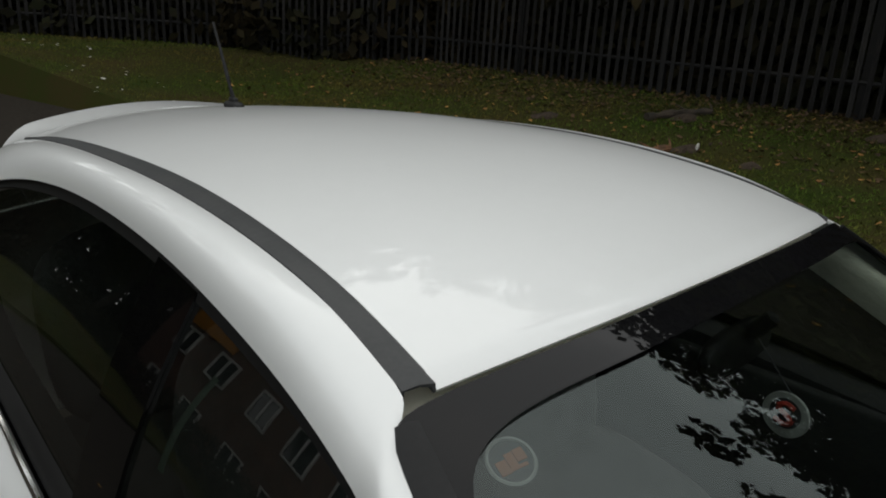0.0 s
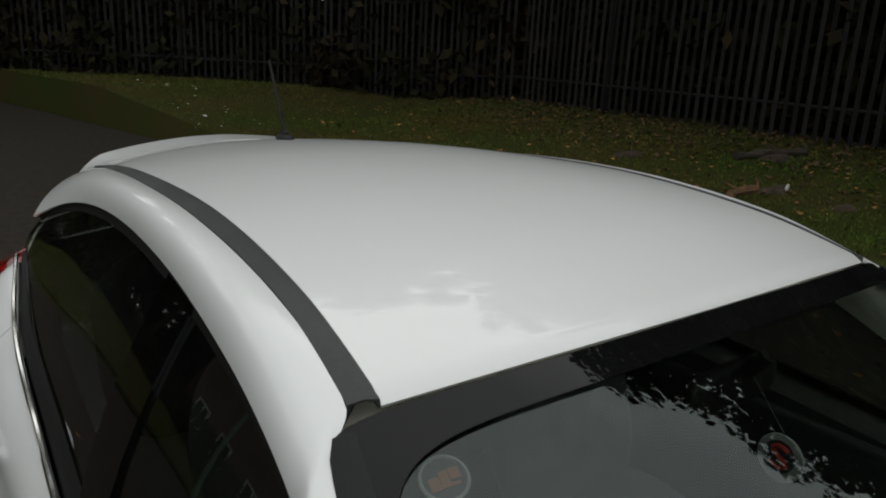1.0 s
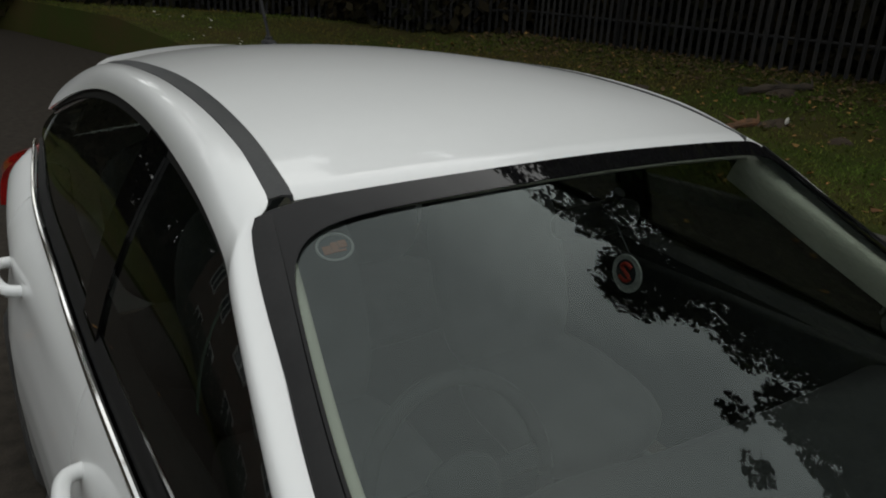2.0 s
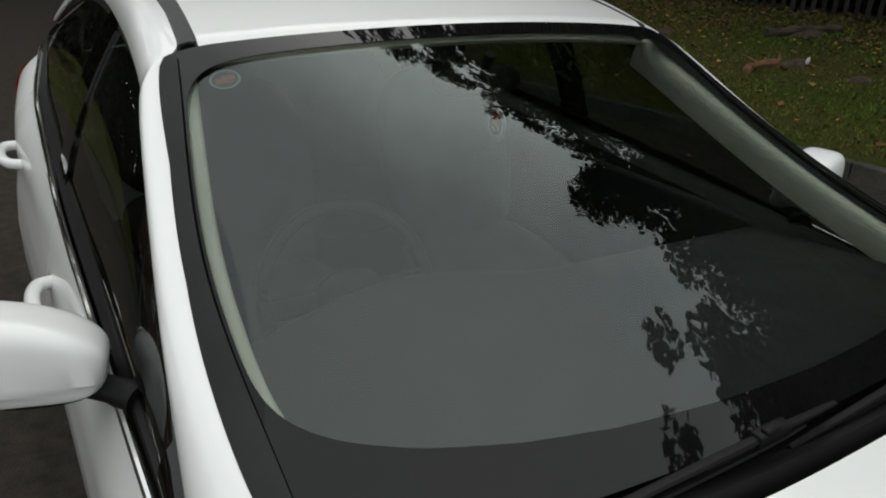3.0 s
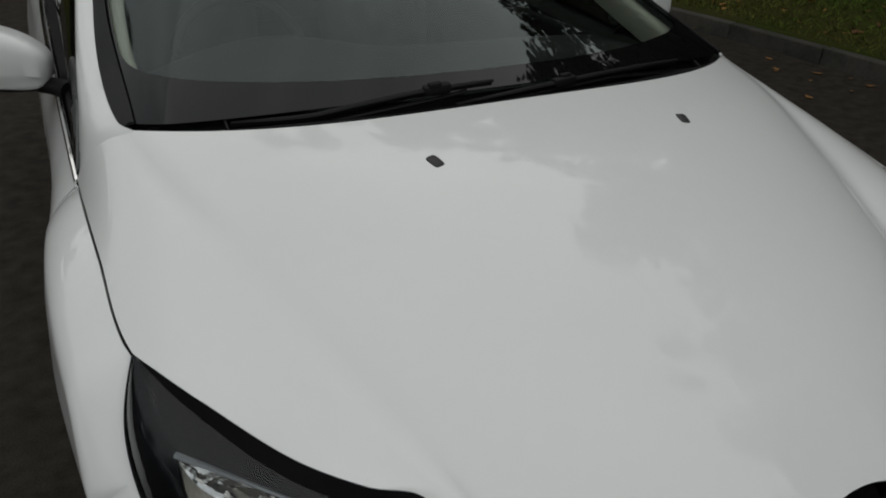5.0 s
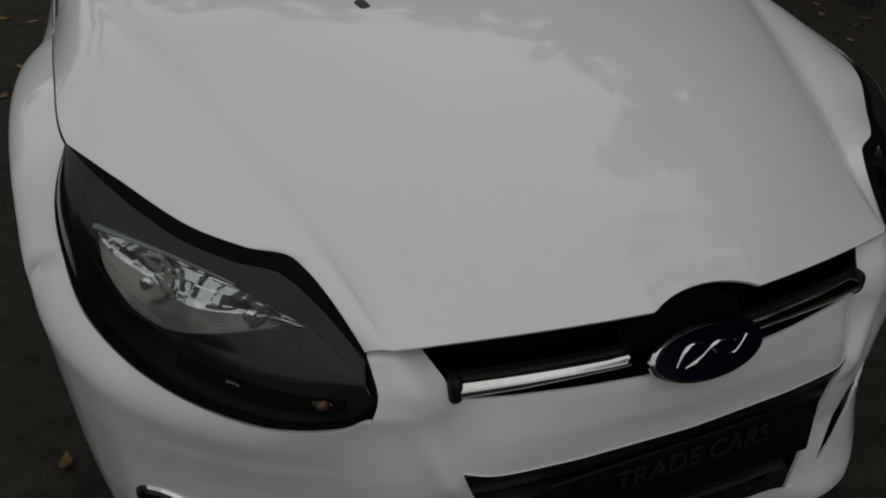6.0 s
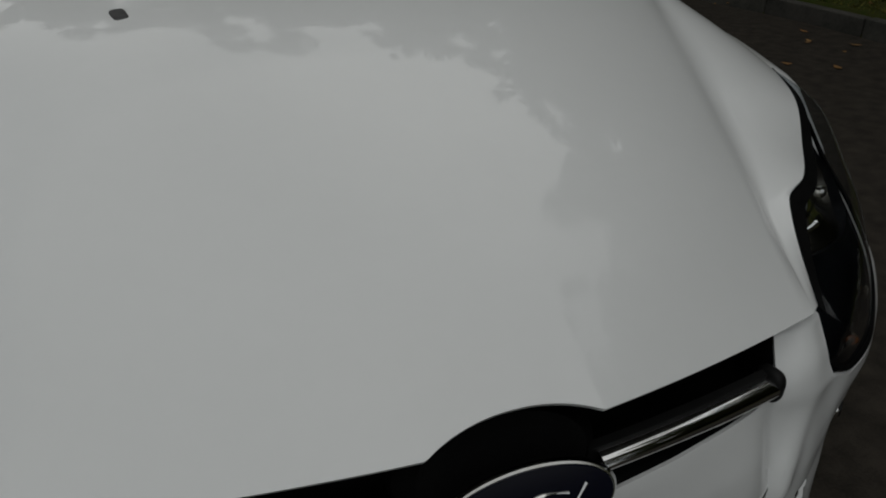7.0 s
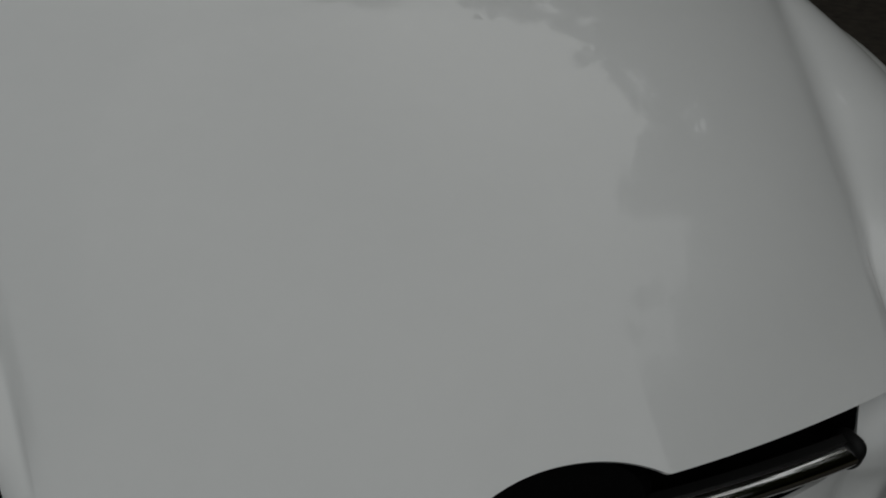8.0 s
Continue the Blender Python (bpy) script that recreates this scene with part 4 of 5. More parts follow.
box(bm, 0, 0.004, 0.432, 0.520, 0.008, 0.112, 0.003, Matrix.Rotation(radians(-6), 4, "X"))
plate = part("dealer_plate", bm, PLATE, car, "black dealer plate with dim lettering")


def words(body, size, x, y, z, tilt, mat, parent, name):
    cu = bpy.data.curves.new(name, "FONT")
    cu.body, cu.size, cu.extrude, cu.align_x, cu.align_y = body, size, 0.0008, "CENTER", "CENTER"
    tmp = bpy.data.objects.new(name, cu)
    scene.collection.objects.link(tmp)
    me = bpy.data.meshes.new_from_object(tmp.evaluated_get(bpy.context.evaluated_depsgraph_get()))
    bpy.data.objects.remove(tmp)
    me.transform(pose(x, y, z, 90 + tilt, 0, 0))
    bm = bmesh.new()
    bm.from_mesh(me)
    return part(name, bm, mat, parent, smooth=False)


words("TRADE CARS", 0.052, 0, -0.0035, 0.458, -6, PLATE_INK, plate, "lettering")
words("COMMERCIALS", 0.052, 0, 0.0015, 0.408, -6, PLATE_INK, plate, "lettering")

# wheels
for sx in (-1, 1):
    for wy in WHEELS:
        prof = [(0.205, -0.10), (0.28, -0.105), (0.312, -0.085), (0.318, -0.05), (0.318, 0.05), (0.312, 0.085), (0.28, 0.105), (0.205, 0.10)]
        pts = [[(0.775 * sx + o, wy + r * math.cos(k * math.pi / 24), 0.318 + r * math.sin(k * math.pi / 24)) for k in range(48)] for r, o in prof + prof[:1]]
        bm = skin(np.array(pts), True)
        wheel = part("wheel", bm, TYRE, car, "black tyre on a silver alloy rim")
        bm = bmesh.new()
        m = Matrix.Translation((0.775 * sx, wy, 0.318)) @ Matrix.Rotation(radians(90 * sx), 4, "Y")
        disc(bm, m @ Matrix.Translation((0, 0, -0.04)), 0.208, 0.208, 0.05, 40, 0.01)
        for k in range(5):
            a = 2 * math.pi * k / 5
            box(bm, 0.775 * sx + 0.068 * sx, wy + 0.11 * math.cos(a), 0.318 + 0.11 * math.sin(a), 0.03, 0.20, 0.05, 0.01, Matrix.Rotation(a, 4, "X"))
        disc(bm, m @ Matrix.Translation((0, 0, 0.055)), 0.045, 0.045, 0.02, 24, 0.008)
        part("rim", bm, SILVER, wheel, "silver alloy rim")
# underside and wheel wells
bm = bmesh.new()
box(bm, 0, 2.22, 0.26, 1.24, 3.7, 0.10, 0.02)
part("underbody", bm, TRIM, car)

# cabin
d_a = [(-0.68, 1.19, 0.985), (-0.3, 1.08, 1.000), (0, 1.06, 1.000), (0.3, 1.08, 1.000), (0.68, 1.19, 0.985)]
d_b = [(-0.68, 1.45, 0.965), (-0.36, 1.42, 1.005), (0, 1.42, 0.985), (0.36, 1.42, 0.985), (0.68, 1.45, 0.965)]
d_c = [(-0.68, 1.66, 0.930), (-0.36, 1.66, 1.010), (0, 1.68, 0.945), (0.36, 1.66, 0.940), (0.68, 1.66, 0.930)]
d_d = [(-0.68, 1.70, 0.74), (-0.36, 1.72, 0.76), (0, 1.76, 0.70), (0.36, 1.72, 0.74), (0.68, 1.70, 0.74)]
part("dashboard", slab(skin(sheet([d_a, d_b, d_c, d_d], *grid(40, 24))), 0.02), DASH, car, "dark grey dashboard")
c, ax = Vector((-0.36, 1.83, 0.905)), Matrix.Rotation(radians(66), 4, "X")
ring = [c + (ax @ Vector((0.185 * math.cos(a), 0.185 * math.sin(a), 0))) for a in np.linspace(0, 2 * math.pi, 49)]
wheel = part("steering_wheel", tube(ring, 0.016, 10), DASH, car, "dark steering wheel")
bm = bmesh.new()
pillow(bm, *c, 0.15, 0.11, 0.06, 2.4, ax, 12)
box(bm, *(c + ax @ Vector((0, 0, -0.005))), 0.36, 0.045, 0.02, 0.008, ax)
box(bm, *(c + ax @ Vector((0, -0.09, -0.005))), 0.05, 0.17, 0.02, 0.008, ax)
part("wheel_hub", bm, DASH, wheel)
for sx in (-1, 1):
    bm = bmesh.new()
    pillow(bm, 0.36 * sx, 2.30, 0.60, 0.50, 0.52, 0.17, 3.2, Matrix.Rotation(radians(8), 4, "X"))
    seat = part("front_seat", bm, CLOTH, car, "grey cloth front seat")
    bm = bmesh.new()
    pillow(bm, 0.36 * sx, 2.60, 0.90, 0.47, 0.17, 0.64, 3.0, Matrix.Rotation(radians(-20), 4, "X"))
    part("backrest", bm, CLOTH, seat)
    bm = bmesh.new()
    pillow(bm, 0.36 * sx, 2.735, 1.265, 0.27, 0.11, 0.19, 2.8, Matrix.Rotation(radians(-14), 4, "X"), 14)
    for px in (-0.06, 0.06):
        tube([(0.36 * sx + px, 2.71, 1.13), (0.36 * sx + px, 2.73, 1.22)], 0.007, 8, bm)
    part("headrest", bm, CLOTH, seat)
    v = np.linspace(0.10, 1.0, 34)
    bend = 0.05 * np.clip((0.30 - v) / 0.2, 0, 1) ** 2
    a = screen((0.968 - bend) * sx, v, 0.022)
    b = screen((0.905 - bend) * sx, v, 0.045)
    e = screen((0.93 - bend) * sx, v, 0.110)
    w = np.linspace(0, 1, 10)[:, None, None]
    bow = (1 - w) ** 2 * a + 2 * w * (1 - w) * (2 * b - (a + e) / 2) + w**2 * e
    part("pillar_trim", slab(skin(bow), 0.006), PALE_TRIM, car, "pale grey-green pillar lining")
bm = bmesh.new()
pillow(bm, 0, 3.15, 0.60, 1.18, 0.50, 0.18, 4.0)
bench = part("rear_bench", bm, CLOTH, car, "grey cloth rear bench")
bm = bmesh.new()
pillow(bm, 0, 3.44, 0.90, 1.16, 0.16, 0.60, 4.0, Matrix.Rotation(radians(-22), 4, "X"))
part("bench_back", bm, CLOTH, bench)
part("headlining", slab(skin(roof(*grid(30, 24, -0.98, 0.98, 0.05, 0.98)) - np.array((0, 0, 0.035))), 0.008), PALE_TRIM, car, "pale headlining")
us = np.linspace(-0.985, 0.985, 50)
header = [screen(us, np.full(50, 0.988), 0.030), screen(us, np.full(50, 0.996), 0.042), roof(us * 0.98, np.full(50, 0.045)) - np.array((0, 0, 0.036))]
part("header_lining", slab(skin(np.stack(header)), 0.004), PALE_TRIM, car, "pale lining over the windscreen")
bm = bmesh.new()
box(bm, 0, 2.3, 0.34, 1.30, 2.5, 0.04, 0.01)
for sx in (-1, 1):
    box(bm, 0.74 * sx, 2.35, 0.66, 0.04, 2.2, 0.56, 0.015)
box(bm, 0, 1.30, 0.62, 1.34, 0.04, 0.60, 0.01)
part("cabin_floor", bm, DASH, car, "dark carpet and door linings")
for sx in (-1, 1):
    sill = curve(BELT, np.linspace(0.06, 0.93, 40))
    pts = np.stack([sill + np.array(o) for o in ((-0.028, 0, 0.006), (-0.060, 0, 0.002), (-0.095, 0, -0.020), (-0.100, 0, -0.25), (-0.11, 0, -0.42))])
    part("door_lining", mirrored(slab(skin(pts), 0.008), sx), DASH, car, "dark grey inner door lining")
bm = bmesh.new()
pillow(bm, 0, 1.93, 1.305, 0.235, 0.035, 0.068, 3.0, Matrix.Rotation(radians(-10), 4, "X"), 12)
tube([(0, 1.91, 1.335), (0, 1.885, 1.37)], 0.012, 8, bm)
part("interior_mirror", bm, WIPER, car, "black interior mirror")

# things in and on the windscreen
m = Matrix.Translation((-0.005, 1.836, 1.229)) @ Vector((-0.99, 0.08, 0.02)).to_track_quat("Z", "Y").to_matrix().to_4x4()
bm = bmesh.new()
disc(bm, m, 0.036, 0.036, 0.004, 36, 0.001)
freshener = tagged(mesh_object("air_freshener", bm, STICKER), "white round air freshener with red swirl hanging behind the windscreen", "air freshener")
bm = bmesh.new()
disc(bm, m @ Matrix.Translation((0, 0.003, 0.0042)), 0.024, 0.024, 0.0008, 30)
part("dark_ring", bm, STICKER_BLACK, freshener)
bm = bmesh.new()
cc = curve([(0.013, 0.014, 0), (-0.002, 0.018, 0), (-0.012, 0.010, 0), (0, 0.002, 0), (0.012, -0.007, 0), (0.002, -0.014, 0), (-0.014, -0.010, 0)], np.linspace(0, 1, 24))
tube([m @ Vector((p[0], p[1] + 0.001, 0.0055)) for p in cc], 0.0042, 6, bm)
part("red_swirl", bm, STICKER_RED, freshener)
part("cord", tube([m @ Vector((0, 0.036, 0.002)), Vector((0, 1.90, 1.33))], 0.0012, 5), STICKER_BLACK, freshener)

su, sv = -0.83, 0.855
c = Vector((-0.565, 1.913, 1.359))
n_ = (Vector(screen(su + 0.02, sv)) - Vector(screen(su - 0.02, sv))).cross(Vector(screen(su, sv + 0.02)) - Vector(screen(su, sv - 0.02))).normalized()
m = Matrix.Translation(c - n_ * 0.016) @ n_.to_track_quat("Z", "Y").to_matrix().to_4x4()
bm = bmesh.new()
disc(bm, m, 0.028, 0.028, 0.0012, 36)
label_ = tagged(mesh_object("round_sticker", bm, STICKER_BLACK), "round black sticker with pale rim and orange device inside windscreen", "sticker")
ring = [m @ Vector((0.026 * math.cos(a), 0.026 * math.sin(a), 0.0016)) for a in np.linspace(0, 2 * math.pi, 41)]
part("pale_rim", tube(ring, 0.0022, 5), STICKER, label_)
bm = bmesh.new()
for dx, dy, w, h in ((-0.012, -0.004, 0.012, 0.016), (0.0, 0.0, 0.010, 0.018), (0.012, 0.003, 0.012, 0.014), (0.0, -0.009, 0.030, 0.004)):
    bmesh.ops.create_cube(bm, size=1, matrix=m @ Matrix.Rotation(radians(18), 4, "Z") @ Matrix.Translation((dx, dy, 0.0018)) @ Matrix.Diagonal((w, h, 0.001, 1)))
part("orange_device", bm, STICKER_ORANGE, label_)

# ---- surroundings ----
KERB_LINE = [(4.5, -34), (4.5, -12), (4.5, 4), (3.6, 9), (2.4, 15), (1.2, 21), (-3.0, 34)]
FENCE_LINE = [(9.0, -16), (9.0, 12.2), (7.5, 16.0), (4.5, 19.0), (1.5, 21.0), (-8.0, 25.5)]


def bank(x, y):
    """Height of the grass: up from the kerb to the fence."""
    right = np.clip((x - 4.5) / 4.5, 0, 1) * np.clip((20 - y) / 6, 0, 1)
    back = np.clip((y - 11) / 5, 0, 1)
    return 0.12 + 0.62 * np.maximum(right, back * 0.9)


def road_right(y):
    return np.interp(y, [-1000, 4, 9, 15, 21, 34], [4.5, 4.5, 3.6, 2.4, 1.2, -3.0])


def road_left(y):
    return np.interp(y, [11.0, 11.8, 21, 34], [-9.4, -0.6, -3.5, -8.5])


xs = np.r_[-900, -300, -90, -40, -24, np.arange(-18, 20, 0.8), 26, 40, 90, 300, 900]
ys = np.r_[-900, -300, -90, -50, -36, np.arange(-24, 32, 0.8), 40, 60, 90, 300, 900]
kerb_curve = curve([(x, y, 0) for x, y in KERB_LINE], np.linspace(0, 1, 140))
X, Y = np.meshgrid(xs, ys)
on_road = (X < road_right(Y) + 0.9) & (X > road_left(Y) - 0.9) & (Y > -36) & (Y < 30)
Z = np.where(on_road, -0.06, bank(X, Y))
ground = mesh_object("ground", skin(np.stack([X, Y, Z], -1)), GRASS)
tagged(ground, "damp autumn grass rising from the kerb to the fence", "ground", kind="structure")
# grass that closes up to the kerb, and the verge behind the car
apron = kerb_curve[:, :2]
nrm = np.gradient(apron, axis=0)
nrm = np.stack([nrm[:, 1], -nrm[:, 0]], -1) / np.linalg.norm(nrm, axis=1)[:, None]
rowz = []
for d in (0.0, 0.10, 0.5, 1.2, 2.2, 3.0):
    q = apron + nrm * d
    rowz.append(np.stack([q[:, 0], q[:, 1], (np.maximum(bank(q[:, 0], q[:, 1]), 0.118) + 0.012) * (d > 0) - 0.02 * (d == 0)], -1))
tagged(mesh_object("grass_verge", skin(np.array(rowz)), GRASS), "grass verge along the kerb", "grass", kind="structure")
vy = np.linspace(11.1, 30, 40)
rowz = [np.stack([road_left(vy) - d, vy, 0.05 + 0.1 * (d > 0) + np.zeros(40)], -1) for d in (0.0, 0.12, 1.5, 4.0, 9.0)]
tagged(mesh_object("grass_verge", skin(np.array(rowz)), GRASS), "grass verge where the road bends", "grass", kind="structure")
# road sheet
U, ry = np.meshgrid(np.linspace(0, 1, 40), np.linspace(-34, 33, 160))
rx = road_left(ry) + U * (road_right(ry) - road_left(ry))
road = mesh_object("road", skin(np.stack([rx, ry, 0.004 * np.sin(rx * 1.3) * np.cos(ry * 0.7)], -1)), ASPHALT)
tagged(road, "worn damp asphalt road with scattered leaves", "road", kind="structure")


def palisade():
    """A tall steel palisade fence of pointed pales on two rails."""
    fence = tagged(empty("palisade_fence", 9.0, 4, 0.7), "dark steel palisade fence with pointed pales behind the grass", "fence")
    bm = bmesh.new()
    prof = [(-0.034, 0.0), (-0.016, -0.014), (0.0, -0.004), (0.016, -0.014), (0.034, 0.0)]
    rows = [[(x, y, z) for x, y in prof] for z in (0.0, 2.25)] + [[(x * 0.5, y, 2.33) for x, y in prof], [(x * 0.05, y, 2.42) for x, y in prof]]
    slabbed = slab(skin(np.array(rows)), 0.004)
    pale_mesh = bpy.data.meshes.new("pale")
    slabbed.to_mesh(pale_mesh)
    pale_mesh.materials.append(STEEL)
    count = 0
    line = [Vector((*p, 0)) for p in FENCE_LINE]
    for a, b in zip(line, line[1:]):
        d = (b - a).normalized()
        length = (b - a).length
        n = int(length / 0.155)
        for i in range(n):
            p = a + d * (i + 0.5) * 0.155
            if p.y < -3.2 or count > 290 or p.y > 23:
                continue
            ob = new("pale", pale_mesh)
            ob.parent = fence
            ang = math.atan2(d.y, d.x)
            ob.location = Vector((p.x, p.y, bank(p.x, p.y) + 0.02)) - fence.location
            ob.rotation_euler = (0, random.uniform(-0.01, 0.01), ang)
            count += 1
        for h in (0.45, 1.95):
            bm = tube([(a + d * s + Vector((-d.y, d.x, 0)) * -0.03) + Vector((0, 0, float(bank((a + d * s).x, (a + d * s).y)) + h)) for s in np.linspace(0, length, 30)], 0.028, 6)
            part("rail", bm, STEEL, fence)
        for s in np.arange(1.2, length, 2.75):
            p = a + d * s
            if p.y < -6 or p.y > 23:
                continue
            bm = bmesh.new()
            box(bm, p.x - d.y * -0.06, p.y + d.x * -0.06, bank(p.x, p.y) + 1.2, 0.07, 0.10, 2.5, 0.006)
            part("post", bm, STEEL, fence)
    return fence


def leaf_cloud(centres, radii, count, size, rng, flat=0.6):
    """Many small leaves in loose clumps round the given centres: one mesh from arrays."""
    k = rng.choice(len(centres), count, p=radii**2 / (radii**2).sum())
    d = rng.normal(size=(count, 3))
    d /= np.linalg.norm(d, axis=1)[:, None]
    r = rng.random(count) ** 0.45
    p = centres[k] + d * (radii[k] * r)[:, None] * np.array((1, 1, 0.8))
    a = rng.normal(size=(count, 3))
    a /= np.linalg.norm(a, axis=1)[:, None]
    b = np.cross(a, rng.normal(size=(count, 3)))
    b /= np.linalg.norm(b, axis=1)[:, None]
    s = size * (0.6 + 0.8 * rng.random(count))[:, None]
    verts = np.stack([p - a * s, p + b * s * flat, p + a * s, p - b * s * flat], 1).reshape(-1, 3)
    me = bpy.data.meshes.new("leaves")
    me.from_pydata(verts.tolist(), [], np.arange(count * 4).reshape(-1, 4).tolist())
    return me


def tree(x, y, height, spread, seed, leaves=50000, size=0.105, label="tall broadleaf tree in dark autumn leaf behind the fence"):
    rng = np.random.default_rng(seed)
    z0 = float(bank(np.float64(x), np.float64(y))) - 0.1
    top = tagged(empty("tree", x, y, z0), label, "tree", "trees behind the fence")
    trunk = [(x + rng.normal() * 0.12 * i, y + rng.normal() * 0.12 * i, z0 + height * 0.8 * i / 6) for i in range(7)]
    bm = tube(trunk, np.linspace(0.30, 0.06, 7), 10)
    centres, radii = [], []
    for i in range(17):
        f = 0.28 + 0.66 * (i / 16)
        base = np.array(curve(trunk, min(f / 0.8 * 0.8, 1.0)))
        ang = i * 2.4 + rng.random()
        reach = spread * (0.45 + 0.55 * math.sin(math.pi * min(1, (f - 0.1) / 0.95))) * (0.75 + 0.4 * rng.random())
        tip = base + np.array((math.cos(ang) * reach, math.sin(ang) * reach, height * (0.08 + 0.10 * rng.random())))
        mid = (base + tip) / 2 + np.array((0, 0, -0.15))
        tube([base, mid, tip], [0.09, 0.06, 0.02], 6, bm)
        for q in np.linspace(0.35, 1.05, 5):
            centres.append(base + (tip - base) * q + rng.normal(size=3) * 0.35)
            radii.append(0.55 + 0.60 * rng.random())
            # sprays of leaf that stand out from the clump
            for _ in range(4):
                spray = rng.normal(size=3)
                spray *= (0.8 + 0.5 * rng.random()) / np.linalg.norm(spray)
                centres.append(base + (tip - base) * q + spray * (1, 1, 0.8))
                radii.append(0.20 + 0.25 * rng.random())
    centres.append(np.array(trunk[-1]) + (0, 0, 0.6))
    radii.append(1.2)
    part("trunk", bm, BARK, top)
    me = leaf_cloud(np.array(centres), np.array(radii), leaves, size, rng)
    me.materials.append(FOLIAGE)
    crown = new("crown", me)
    crown.parent, crown.location = top, -top.location
    return top


palisade()
for i, (tx, ty, top) in enumerate(((10.4, -9.5, 12.0), (10.8, -4.5, 11.0), (10.8, 0.0, 10.4), (11.2, 4.2, 11.2), (11.8, 8.6, 12.6), (12.0, 13.4, 14.2), (9.6, 17.0, 17.4), (6.5, 20.5, 20.2), (1.0, 25.0, 22.5), (-6.0, 28.0, 23.0))):
    tree(tx, ty, (top - 2.0) / 0.8, 3.6 + 0.08 * top, 40 + i)

# unseen second row, added to close sky gaps mirrored in the roof
for i, (tx, ty, top) in enumerate(((15.0, -6.5, 11.0), (15.2, -1.5, 10.5), (15.4, 3.5, 11.0), (15.6, 8.0, 12.5), (15.6, 12.5, 14.5), (13.8, 17.0, 16.5), (11.0, 21.5, 18.0), (5.0, 25.5, 20.0), (8.4, 19.6, 14.0))):
    tree(tx, ty, (top - 2.0) / 0.8, 4.2, 80 + i, 22000, 0.17)

# undergrowth behind the fence
rng = np.random.default_rng(21)
cs, rs = [], []
for a, b in zip(FENCE_LINE, FENCE_LINE[1:]):
    for f in np.linspace(0, 1, max(6, int(math.dist(a, b) / 0.38))):
        px, py = a[0] + (b[0] - a[0]) * f, a[1] + (b[1] - a[1]) * f
        for h in (0.4, 1.4, 2.4, 3.4, 4.6):
            for deep in (1.3 if a[0] == b[0] else 0.7, 2.4, 3.8):
                cs.append((px + deep + rng.normal() * 0.3, py + deep * 0.7 + rng.normal() * 0.3, 0.7 + h))
                rs.append(1.0)
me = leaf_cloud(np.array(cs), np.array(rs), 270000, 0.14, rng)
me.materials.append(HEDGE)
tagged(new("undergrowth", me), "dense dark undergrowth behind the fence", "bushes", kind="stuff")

# grass blades, leaves
rng = np.random.default_rng(8)
n = 160000
px, py = rng.uniform(4.62, 9.3, n), rng.uniform(-3, 13, n)
m2 = rng.random(n) < 0.45
px[m2], py[m2] = rng.uniform(-9, 9, m2.sum()), rng.uniform(11.4, 22, m2.sum())
# blades thin out towards the fence, a darkening that imitates tree shade
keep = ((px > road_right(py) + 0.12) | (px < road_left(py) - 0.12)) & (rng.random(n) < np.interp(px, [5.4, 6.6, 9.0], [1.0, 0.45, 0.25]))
px, py = px[keep], py[keep]
n = len(px)
pz = bank(px, py) + 0.005
h, w, ang, lean = rng.uniform(0.02, 0.050, n), rng.uniform(0.005, 0.011, n), rng.uniform(0, 6.28, n), rng.normal(size=(n, 2)) * 0.03
dx, dy = np.cos(ang) * w, np.sin(ang) * w
tri = np.stack([np.stack([px - dx, py - dy, pz], -1), np.stack([px + dx, py + dy, pz], -1), np.stack([px + lean[:, 0], py + lean[:, 1], pz + h], -1)], 1).reshape(-1, 3)
me = bpy.data.meshes.new("grass")
me.from_pydata(tri.tolist(), [], np.arange(n * 3).reshape(-1, 3).tolist())
me.materials.append(BLADES)
tagged(new("grass", me), "short rough grass on the bank", "grass", kind="stuff")


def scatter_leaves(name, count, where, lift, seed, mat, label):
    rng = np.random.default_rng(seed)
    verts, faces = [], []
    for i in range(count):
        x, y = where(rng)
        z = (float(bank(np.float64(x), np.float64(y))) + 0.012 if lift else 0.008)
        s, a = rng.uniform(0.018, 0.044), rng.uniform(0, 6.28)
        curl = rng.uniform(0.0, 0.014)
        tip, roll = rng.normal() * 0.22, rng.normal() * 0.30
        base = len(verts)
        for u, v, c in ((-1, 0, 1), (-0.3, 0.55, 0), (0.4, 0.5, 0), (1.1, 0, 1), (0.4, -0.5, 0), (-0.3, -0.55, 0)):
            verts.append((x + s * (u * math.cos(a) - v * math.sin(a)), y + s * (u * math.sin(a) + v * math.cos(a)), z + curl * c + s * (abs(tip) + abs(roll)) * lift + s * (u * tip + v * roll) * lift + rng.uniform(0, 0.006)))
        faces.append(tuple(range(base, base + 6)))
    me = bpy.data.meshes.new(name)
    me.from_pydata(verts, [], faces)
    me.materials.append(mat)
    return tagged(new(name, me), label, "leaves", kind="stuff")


scatter_leaves("fallen_leaves", 760, lambda r: (r.uniform(4.7, 9), r.uniform(-2, 14)), True, 31, LEAVES, "orange and brown fallen leaves on the grass")
scatter_leaves("fallen_leaves", 90, lambda r: (4.5 - abs(r.normal()) * 0.5, r.uniform(-4, 9)), False, 32, LEAVES, "fallen leaves in the gutter")
scatter_leaves("fallen_leaves", 55, lambda r: (-1.0 - abs(r.normal()) * 1.3, r.uniform(-3, 9)), False, 33, LEAVES, "fallen leaves on the road")
scatter_leaves("fallen_leaves", 26, lambda r: (road_right(14.0) + 0.3 + abs(r.normal()) * 0.9, r.uniform(11.5, 17.5)), True, 36, PALE_LEAF, "pale dry leaves on the grass by the bend")
